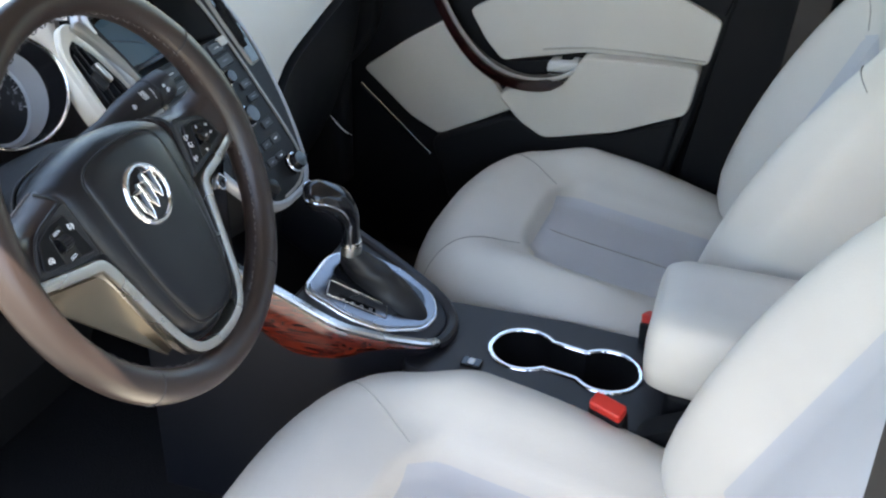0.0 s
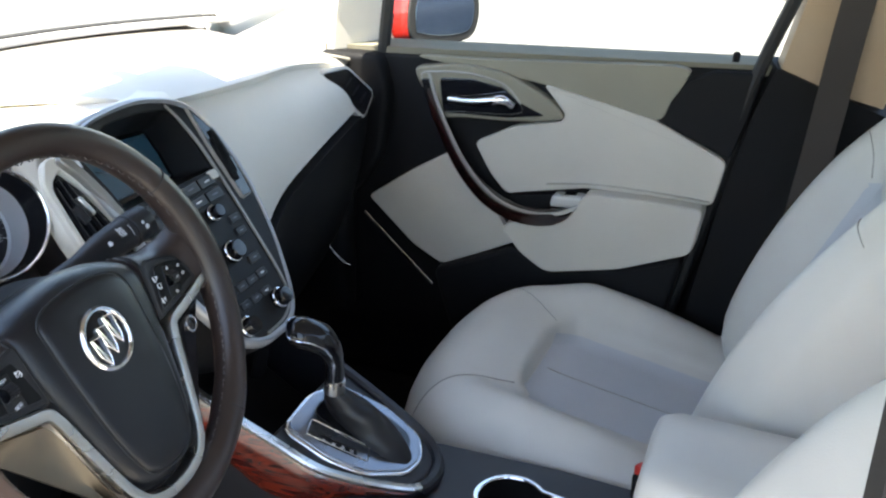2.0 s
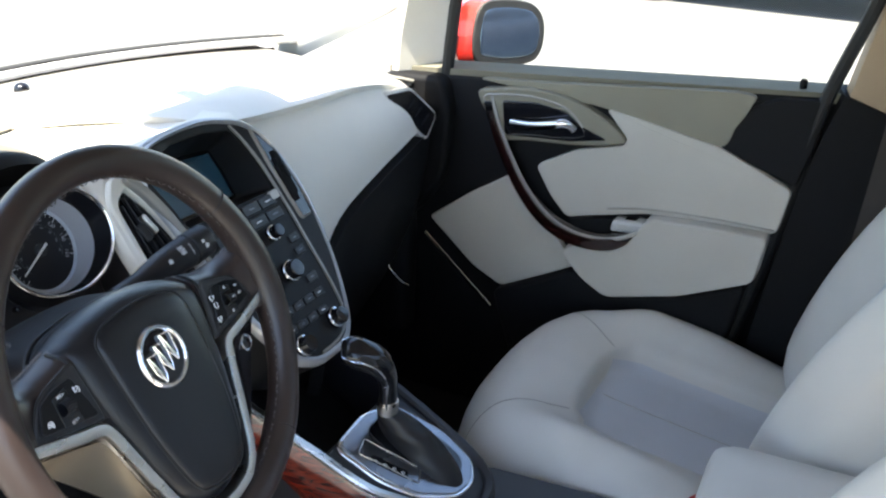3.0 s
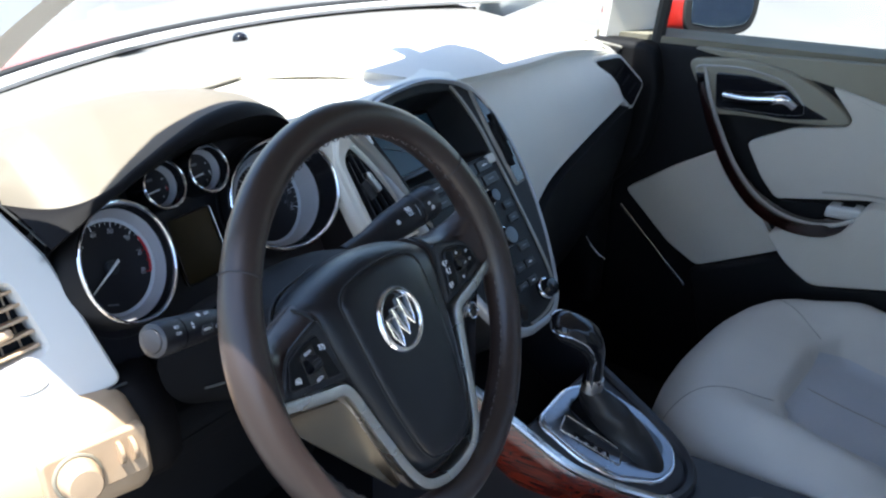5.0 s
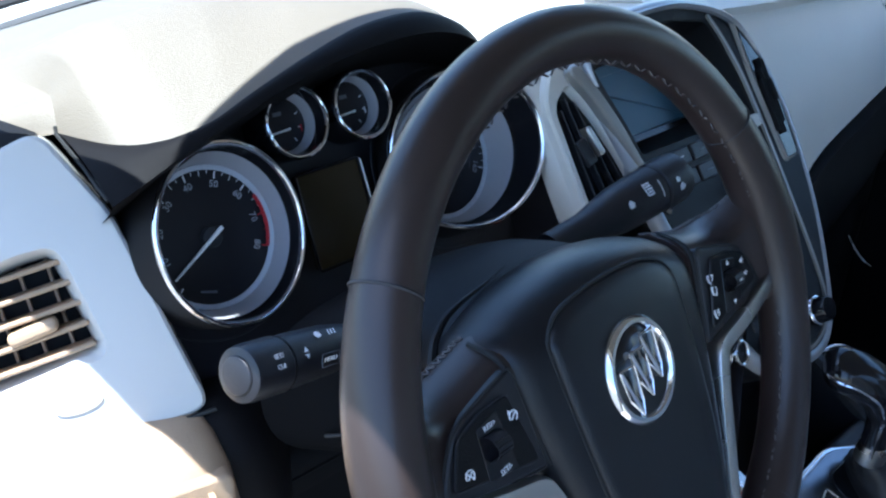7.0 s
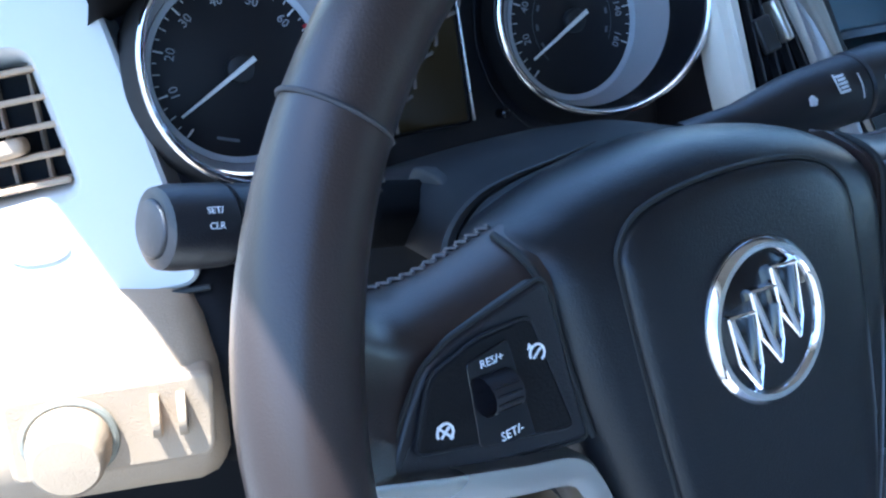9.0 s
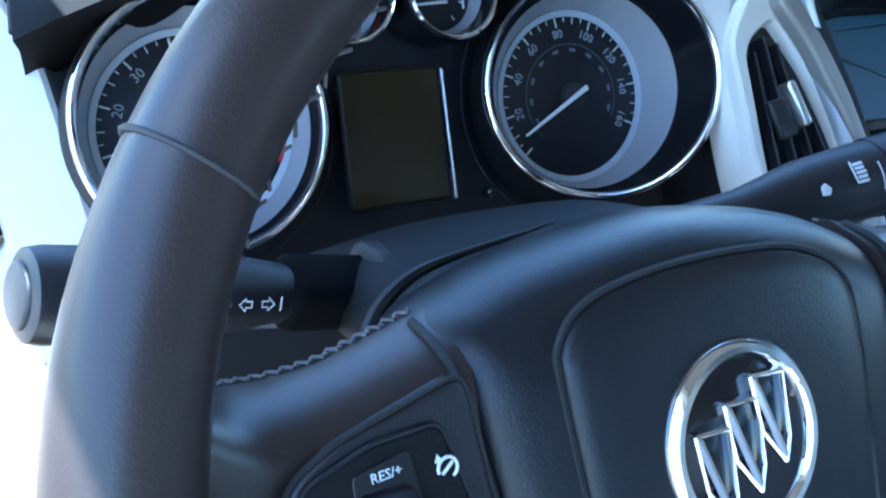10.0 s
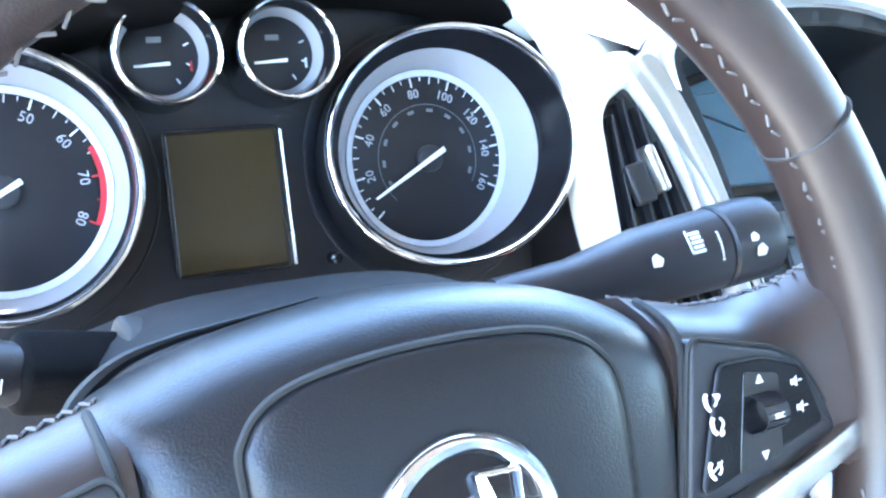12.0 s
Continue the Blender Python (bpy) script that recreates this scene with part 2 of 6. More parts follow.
def tube(path, r, closed=False, n=8, up=(0, 0, 1), scale=None):
    return sweep(path, ring_prof(r, n=n), closed, up, scale)


def lathe(prof, M, n=48, close=False):
    """Radius and height pairs turned round the c axis of M."""
    rows = [[M @ Vector((r * math.cos(2 * math.pi * i / n), r * math.sin(2 * math.pi * i / n), h)) for i in range(n)] for r, h in prof]
    if close:
        rows.append(rows[0])
    bm = grid(rows, loop=True)
    if not close:
        for row, flip in ((rows[0], True), (rows[-1], False)):
            if (row[0] - row[n // 2]).length > 1e-5:
                vs = [bm.verts.new(p) for p in row]
                bm.faces.new(vs[::-1] if flip else vs)
    return bm


def torus(R, r, M, n=64, k=10, squash=1.0):
    return lathe([(R + r * math.cos(2 * math.pi * i / k), r * squash * math.sin(2 * math.pi * i / k)) for i in range(k)], M, n, close=True)


def box(sx, sy, sz, M, bevel=0.003):
    poly = rounded([(-sx / 2, -sy / 2), (sx / 2, -sy / 2), (sx / 2, sy / 2), (-sx / 2, sy / 2)], max(bevel * 1.5, 0.0005), 3)
    return prism(poly, -sz / 2, sz / 2, M, bevel)


def disc(r, h0, h1, M, bevel=0.0008, n=32):
    return lathe([(0.00001, h0), (r, h0), (r, h1 - bevel), (r - bevel * 0.4, h1 - bevel * 0.3), (r - bevel, h1), (0.00001, h1)], M, n)


def words(body, size, M, mat, parent, name="lettering", align="CENTER"):
    """Printed characters in the a-b plane of M."""
    cu = bpy.data.curves.new(name, "FONT")
    cu.body, cu.size, cu.align_x, cu.align_y = body, size, align, "CENTER"
    cu.extrude, cu.resolution_u = 0.00015, 2
    tmp = new("tmp", cu)
    bpy.context.view_layer.update()
    me = bpy.data.meshes.new_from_object(tmp.evaluated_get(bpy.context.evaluated_depsgraph_get()))
    bpy.data.objects.remove(tmp)
    bpy.data.curves.remove(cu)
    me.transform(M)
    me.materials.clear()
    me.materials.append(mat)
    ob = new(name, me)
    ob.parent = parent
    ob.location = -world_base(parent)
    return ob


def drape(bm, points, way, lift=0.0):
    """Points dropped along way onto the mesh of bm."""
    tree = BVHTree.FromBMesh(bm)
    out = []
    for p in points:
        hit, normal, _, _ = tree.ray_cast(Vector(p), Vector(way))
        if hit:
            out.append(hit - Vector(way) * lift)
    return out


def T(M, x, y, z=0.0):
    return M @ Vector((x, y, z))


def at(M, x, y, z=0.0, spin=0.0):
    return M @ pose(x, y, z, 0, 0, spin)


# frames of the slanted planes: wheel, gauges, middle stack, gear panel, door
RAKE = radians(24.8)
U = Vector((0, math.sin(RAKE), math.cos(RAKE)))
N = Vector((0, -math.cos(RAKE), math.sin(RAKE)))
X = Vector((1, 0, 0))
WHEEL = frame_of((-0.37, 0, 0.93), X, U, N) @ pose(0, 0, 0, 0, 4.0, 0.8)
GAUGE = frame_of((-0.352, 0.27, 0.93), X, U, N)
STACK = frame_of((0, 0.071, 0.762), X, (0, 0.6, 0.8), (0, -0.8, 0.6))
GEAR = frame_of((0.045, -0.045, 0.598), X, (0, 0.905, 0.425), (0, -0.425, 0.905))
DOOR = frame_of((0.70, 0, 0), (0, 1, 0), (0, 0, 1), (-1, 0, 0))


# ---- the setting: ground, car shell ----
def ground_sheet():
    g = bmesh.new()
    bmesh.ops.create_grid(g, x_segments=24, y_segments=24, size=400)
    ob = part("ground", g, CONCRETE)
    tagged(ob, "pale sunlit concrete paving of a parking lot", "ground", kind="structure")


def shell_of_car():
    body = thing("car_body", (0.05, 0, 0), "red car body with dimmed headliner and cream pillars", "car", kind="structure")
    # floor pan with carpet
    part("floor", box(1.56, 2.3, 0.06, pose(0.04, -0.15, 0.22), 0.01), CARPET, body, "black carpeted floor")
    # firewall and side kick panels
    part("firewall", box(1.5, 0.05, 0.66, pose(0.04, 0.86, 0.55), 0.01), DARK, body)
    part("kick_panel", box(0.05, 0.7, 0.62, pose(0.78, 0.62, 0.55), 0.01), DARK, body)
    part("kick_panel", box(0.05, 0.5, 0.62, pose(-0.70, 0.62, 0.55), 0.01), DARK, body)
    # left sill under the open door
    part("door_sill", box(0.10, 1.2, 0.14, pose(-0.74, -0.15, 0.30), 0.03), DARK, body)
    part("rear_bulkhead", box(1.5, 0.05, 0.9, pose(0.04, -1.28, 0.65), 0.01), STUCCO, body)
    # roof sheet, curved, with its front edge over the windscreen
    rows = []
    for i in range(13):
        y = HEADER_Y - i * 0.13
        row = []
        for j in range(17):
            u = j / 16 * 2 - 1
            x = 0.05 + u * (0.714 + 0.003 * min(i, 4) if u < 0 else 0.70)
            bow = (0.085 * abs(u) ** 7 if u < 0 else 0.10 * abs(u) ** 4) * max(0, 1 - i / 5)
            row.append((x, y - bow, 1.40 + 0.05 * min(i, 4) / 4 - 0.060 * u ** 4 - 0.01 * u * u))
        rows.append(row)
    part("roof", shell(rows, 0.03), STUCCO, body, "unseen headliner, darkened to cut bounced light")
    # pillars
    prof = [(-0.026, -0.018), (0.016, -0.024), (0.027, 0.0), (0.022, 0.065), (-0.020, 0.070)]
    for pts, nm in (
        ([(-0.690, 0.58, 0.885), (-0.648, 0.42, 1.015), (-0.612, 0.30, 1.100), (-0.610, 0.20, 1.180), (-0.612, 0.10, 1.245), (-0.614, 0.0, 1.295), (-0.592, -0.10, 1.333), (-0.580, -0.3, 1.358), (-0.585, -0.9, 1.36)], "pillar_left"),
        ([(0.79, 0.66, 0.90), (0.76, 0.45, 1.01), (0.735, 0.30, 1.10), (0.70, 0.05, 1.27), (0.685, -0.10, 1.34), (0.68, -0.3, 1.385), (0.68, -0.9, 1.38)], "pillar_right"),
    ):
        part("windscreen_pillar", sweep(catmull(pts, 5, False), prof), CREAM, body, "cream windscreen pillar trim")
    # upright behind the small corner window of the passenger side
    part("corner_pillar", sweep([(0.735, 0.31, 0.90), (0.73, 0.305, 1.0), (0.72, 0.29, 1.12), (0.71, 0.25, 1.2)], [(-0.058, -0.012), (0.05, -0.014), (0.058, 0.0), (0.05, 0.014), (-0.058, 0.012)]), CREAM, body, "cream corner window trim")
    part("door_seal", tube(catmull([(0.715, 0.245, 0.88), (0.71, 0.235, 1.0), (0.70, 0.21, 1.12), (0.685, 0.13, 1.22), (0.67, -0.05, 1.33)], 5, False), 0.012, up=(1, 0, 0)), RUBBER, body, "black rubber door seal")
    # middle pillar
    part("middle_pillar", sweep(catmull([(0.745, -0.42, 0.20), (0.74, -0.455, 0.55), (0.735, -0.50, 0.85), (0.725, -0.535, 0.975)], 5, False), [(-0.11, -0.03), (0.08, -0.035), (0.10, 0), (0.08, 0.03), (-0.11, 0.03)], up=(1, 0, 0)), DARK, body, "dark lower pillar trim")
    part("middle_pillar_trim", sweep(catmull([(0.725, -0.54, 0.97), (0.715, -0.565, 1.1), (0.69, -0.60, 1.25), (0.66, -0.62, 1.40)], 5, False), [(-0.085, -0.028), (0.08, -0.028), (0.09, 0), (0.08, 0.028), (-0.085, 0.028)], up=(1, 0, 0)), TAN, body, "tan upper pillar trim")
    part("pillar_seal", tube(catmull([(0.71, -0.335, 0.50), (0.705, -0.395, 0.80), (0.70, -0.43, 0.985), (0.695, -0.478, 1.15), (0.67, -0.52, 1.34)], 5, False), 0.011, up=(1, 0, 0)), RUBBER, body, "black rubber door seal")
    part("sill_panel", box(0.03, 0.60, 0.75, pose(0.82, -0.45, 0.58), 0.01), DARK, body)
    # windscreen
    rows = []
    for i in range(9):
        t = i / 8
        row = []
        for j in range(17):
            u = j / 16 * 2 - 1
            row.append((0.05 + u * (0.77 * (1 - t) + 0.68 * t), (0.835 - 0.19 * u * u) * (1 - t) + (HEADER_Y + 0.02 - 0.2 * abs(u) ** 3) * t, 0.945 * (1 - t) + 1.395 * t - 0.055 * t * u ** 4 - 0.02 * u * u * (1 - t) + 0.05 * math.sin(math.pi * t)))
        rows.append(row)
    part("windscreen", grid(rows), WINDSCREEN, body, "faintly green windscreen glass")
    part("windscreen_seal", tube([(0.05 + u * 0.73, 0.828 - 0.19 * u * u, 0.955 - 0.02 * u * u) for u in [k / 12 - 1 for k in range(25)]], 0.009), RUBBER, body, "black windscreen edge")
    part("cowl", shell([[(0.05 + u * 0.75, 0.85 - 0.19 * u * u + d, 0.93 - 0.02 * u * u - d * 0.2) for u in [k / 8 - 1 for k in range(17)]] for d in (0.0, 0.06, 0.14)], 0.01), DARK, body)
    part("bonnet", shell([[(0.05 + u * 0.72, 0.98 - 0.19 * u * u + d, 0.89 - 0.06 * u * u - d * 0.16 - 0.06 * d * d) for u in [k / 8 - 1 for k in range(17)]] for d in (0.0, 0.2, 0.4, 0.6, 0.8, 1.0)], 0.01), REDPAINT, body, "red bonnet")
    # passenger side glass
    gl = part("side_window", grid([[(0.735, y, 0.955 - 0.08 * y), (0.715, y - 0.02, 1.12), (0.68, y - 0.05, 1.30), (0.66, y - 0.07, 1.37)] for y in (0.25, 0.1, -0.1, -0.3, -0.45)]), GLASS, body, "clear side window glass")
    gl.visible_shadow = False
    cg = part("corner_window", grid([[(0.765, 0.62, 0.925), (0.762, 0.60, 0.935)], [(0.745, 0.36, 0.925), (0.735, 0.36, 1.055)]]), GLASS, body, "small corner window glass")
    cg.visible_shadow = False


HEADER_Y = 0.315
ground_sheet()
shell_of_car()


# ---- dashboard ----
def dashboard():
    d = thing("dashboard", (0.04, 0.5, 0.8), "two-tone dashboard with cream pad and dark lower half", "dashboard", kind="structure")
    # upper pad: crest line and the sheet back to the windscreen
    crest = [(-0.66, 0.42, 0.945), (-0.45, 0.47, 0.985), (-0.19, 0.46, 0.995), (0.06, 0.47, 0.99), (0.2, 0.462, 0.984), (0.32, 0.435, 0.977), (0.43, 0.395, 0.966), (0.52, 0.33, 0.953), (0.60, 0.30, 0.936), (0.70, 0.29, 0.905)]
    c = catmull(crest, 4, False)
    rows = []
    for k in range(9):
        t = k / 8
        rows.append([(p.x, p.y * (1 - t) + (0.815 - 0.17 * ((p.x - 0.05) / 0.73) ** 2) * t, p.z * (1 - t) + (0.945 - 0.02 * ((p.x - 0.05) / 0.73) ** 2) * t + 0.012 * math.sin(math.pi * min(1, t * 1.5)) * (1 - t)) for p in c])
    part("upper_pad", shell(rows, 0.012), DASHTOP, d, "cream soft dash top, darkened against the sun")
    part("crest_seam", tube([p + Vector((0, -0.001, 0.002)) for p in c[8:]], 0.0035, n=6), SEAM, d)
    part("windscreen_ledge", sweep([(0.05 + u * 0.72, 0.800 - 0.185 * u * u, 0.956 - 0.02 * u * u) for u in [k / 12 - 1 for k in range(25)]], [(-0.016, -0.003), (0.016, -0.003), (0.016, 0.003), (-0.016, 0.003)]), PALE, d, "pale strip under the windscreen")
    # defroster slot laid into the pad
    pad = grid(rows)
    slot = drape(pad, [(-0.255 + k * 0.0115, 0.618 + 0.0004 * k, 1.2) for k in range(25)], (0, 0, -1), 0.0007)
    part("defroster_slot", sweep(slot, [(-0.006, -0.004), (0.006, -0.004), (0.006, 0.0006), (-0.006, 0.0006)]), SEAM, d, "narrow defroster slot")
    for p in slot[1:-1]:
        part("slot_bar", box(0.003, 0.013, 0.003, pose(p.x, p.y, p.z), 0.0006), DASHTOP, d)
    sensor = drape(pad, [(0.110, 0.675, 1.2)], (0, 0, -1))[0]
    pad.free()
    # passenger-side face, from the middle stack to the side outlet
    top = catmull([(0.074, 0.296, 0.976), (0.13, 0.285, 0.967), (0.30, 0.278, 0.955), (0.44, 0.282, 0.946), (0.56, 0.285, 0.926), (0.62, 0.285, 0.905), (0.66, 0.275, 0.875)], 4, False)
    low = catmull([(0.09, 0.12, 0.745), (0.14, 0.155, 0.772), (0.26, 0.195, 0.805), (0.40, 0.215, 0.826), (0.54, 0.235, 0.838), (0.61, 0.245, 0.845), (0.655, 0.255, 0.853)], 4, False)
    rows = []
    for k in range(9):
        t = k / 8
        rows.append([b.lerp(a, t) + Vector((0, -0.028 * math.sin(math.pi * t) ** 0.8 * min(1, 3 * (a - b).length), 0.006 * math.sin(math.pi * t))) for a, b in zip(top, low)])
    part("passenger_panel", shell(rows, 0.015), CREAM, d, "smooth cream passenger dash panel")
    # bright ledge between that face and the crest
    crest2 = catmull([(-0.10, 0.462, 0.990), (0.06, 0.47, 0.986), (0.2, 0.46, 0.980), (0.32, 0.433, 0.973), (0.43, 0.393, 0.962), (0.52, 0.328, 0.949), (0.60, 0.298, 0.932)], 4, False)
    rows = [[a.lerp(b, t) + Vector((0, 0, 0.010 * math.sin(math.pi * t))) for a, b in zip(top, crest2)] for t in [k / 6 for k in range(7)]]
    part("ledge", shell(rows, 0.01), CREAM, d, "pale ledge above the passenger panel")
    # dark lower dash and glovebox side
    rows = []
    for k in range(8):
        t = k / 7
        rows.append([p + Vector((0, 0.012 + 0.16 * t * t, -0.012 - 0.42 * t)) for p in low])
    part("lower_dash", shell(rows, 0.02), DARK, d, "black lower dash")
    part("dash_end", box(0.06, 0.30, 0.50, pose(0.668, 0.43, 0.66), 0.02), DARK, d)
    part("lower_dash_driver", box(0.56, 0.3, 0.28, pose(-0.36, 0.44, 0.62, 20, 0, 0), 0.03), DARK, d)
    part("dash_core", box(1.26, 0.34, 0.30, pose(0.03, 0.62, 0.78), 0.02), DARK, d)
    # faint bright trim low on the footwell side
    part("glovebox_edge", tube(catmull([(0.405, 0.192, 0.668), (0.410, 0.182, 0.652), (0.418, 0.170, 0.636), (0.426, 0.162, 0.628)], 4, False), 0.0012, n=6), SATIN, d)
    # sun sensor
    part("sun_sensor", lathe([(0.012, -0.006), (0.012, 0.004), (0.010, 0.009), (0.006, 0.012), (0.0001, 0.0135)], pose(sensor.x, sensor.y, sensor.z), 20), GLOSS, d, "small black sensor dome")
    part("identity_plate", box(0.05, 0.018, 0.003, pose(-0.235 + 0.21, 0.775, 0.966, -20, 0, -4), 0.001), PALE, d, "small pale plate under the windscreen")
    return d


def side_vent():
    """The angular air outlet at the passenger end."""
    v = thing("side_air_vent", (0.6, 0.27, 0.88), "angular black air vent with silver rim", "air vent")
    TL, TR, RT, BT = Vector((0.532, 0.276, 0.922)), Vector((0.602, 0.264, 0.918)), Vector((0.662, 0.244, 0.862)), Vector((0.622, 0.240, 0.828))
    a = (BT - TL).normalized()
    c = a.cross(TR - BT).normalized()
    if c.y > 0:
        c = -c
    b = c.cross(a)
    M = frame_of(TL, a, b, c)
    loc = [(M.inverted() @ p).xy for p in (TL, TR, RT, BT)]
    out = rounded(loc, 0.010, 4)
    part("rim", prism(offset(out, -0.006), -0.03, 0.004, M, 0.004), PALE, v, "pale silver rim")
    part("opening", prism(out, -0.02, 0.0055, M, 0.001), GLOSS, v)
    mid = sum(loc, Vector((0, 0))) / 4
    for k in range(3):
        p = loc[0].lerp(loc[3], 0.35 + 0.22 * k).lerp(loc[1].lerp(loc[2], 0.35 + 0.22 * k), 0.5)
        part("slat", box(0.002, 0.028, 0.004, at(M, p.x, p.y, 0.0065, -15), 0.0008), DARK, v)


def left_vent():
    """Panel with the driver's outer air outlet."""
    v = thing("driver_vent_panel", (-0.56, 0.26, 0.9), "pale silver dash end panel with slatted air vent", "air vent")
    BR, BL, TP = Vector((-0.504, 0.212, 0.842)), Vector((-0.632, 0.262, 0.818)), Vector((-0.548, 0.308, 1.006))
    a = (BR - BL).normalized()
    c = a.cross(TP - BR).normalized()
    if c.y > 0:
        c = -c
    b = c.cross(a)
    if b.z < 0:
        b = -b
    M = frame_of(BR, a, b, c)
    inv = M.inverted()

    def loc(x, y, z):
        p = inv @ Vector((x, y, z))
        return (p.x, p.y)
    tp, rt, bl, hl = loc(-0.548, 0.308, 1.006), loc(-0.524, 0.277, 0.959), loc(-0.632, 0.262, 0.818), loc(-0.555, 0.285, 0.945)
    hb = loc(-0.553, 0.254, 0.878)
    outer = rounded([(0, 0), rt, tp, (tp[0] - 0.05, tp[1] - 0.012), (tp[0] - 0.13, tp[1] - 0.045), (bl[0] - 0.06, bl[1] - 0.002), bl], 0.010, 5)
    hole = rounded([(hb[0] + 0.010, hb[1]), hl, (hl[0] - 0.03, hl[1] + 0.0), (hl[0] - 0.095, hl[1] - 0.02), (hl[0] - 0.095, hb[1] - 0.012), (hb[0] - 0.05, hb[1] - 0.008)], 0.012, 5)
    bm = bmesh.new()
    loops = []
    for ring in (outer, hole):
        vs = [bm.verts.new(T(M, p[0], p[1])) for p in ring]
        loops.append([bm.edges.new((vs[i - 1], vs[i])) for i in range(len(vs))])
    bmesh.ops.triangle_fill(bm, edges=loops[0] + loops[1], use_beauty=True)
    part("face", bm, PALE, v, "pale silver face")
    part("edge", grid([[T(M, p[0], p[1], h) for p in ring] for ring, h in ((outer, 0.0), (offset(outer, -0.002), -0.002), (offset(outer, -0.003), -0.05))], loop=True), PALE, v)
    part("funnel", grid([[T(M, p[0], p[1], h) for p in ring] for ring, h in ((hole, 0.0), (offset(hole, 0.006), -0.012), (offset(hole, 0.009), -0.03))], loop=True), PALE, v)
    part("duct", prism(offset(hole, 0.004), -0.06, -0.032, M, 0.001), DARK, v)
    x0, x1 = hl[0] - 0.09, hb[0] + 0.002
    for k in range(5):
        t = (k + 0.6) / 5.4
        y = hb[1] * (1 - t) + hl[1] * t
        part("slat", prism(rounded([(x0, y - 0.0015 - 0.004), (x1, y - 0.0015), (x1, y + 0.0015), (x0, y + 0.0015 - 0.004)], 0.001), -0.026, -0.006, M, 0.001), TAN, v, "tan slat")
    for k in range(5):
        x = x1 - 0.014 - k * 0.017
        part("vane", box(0.002, hl[1] - hb[1] - 0.004, 0.014, at(M, x, (hl[1] + hb[1]) / 2 - 0.002, -0.034, 0), 0.0005), TAN, v, "tan vane")
    part("tab", box(0.030, 0.009, 0.012, at(M, x1 - 0.032, hb[1] * 0.62 + hl[1] * 0.38 - 0.002, -0.008, 6), 0.003), TAN, v, "tan tab")
    part("panel_gap", tube([Vector((-0.500, 0.2085, 0.8395)), Vector((-0.57, 0.236, 0.826)), Vector((-0.634, 0.260, 0.8145))], 0.0016, n=6), RUBBER, v, "dark joint under the panel")
    part("end_cap", shell([[(-0.537, 0.335, 0.996), (-0.552, 0.362, 1.001), (-0.60, 0.39, 0.994), (-0.66, 0.41, 0.975)], [(-0.541, 0.322, 1.000), (-0.565, 0.338, 1.001), (-0.61, 0.352, 0.990), (-0.67, 0.365, 0.965)], [(-0.545, 0.3135, 0.994), (-0.580, 0.322, 0.982), (-0.625, 0.330, 0.955), (-0.68, 0.345, 0.92)]], 0.010), DARK, v, "black dash end cap", 60)
    # little smile of a thumb wheel below
    part("wheel_slot", tube([T(M, hb[0] - 0.018 + 0.014 * math.cos(q), hb[1] - 0.024 + 0.005 * math.sin(q), 0.0005) for q in [math.pi + k * math.pi / 10 for k in range(11)]], 0.0008, n=6), SEAM, v)


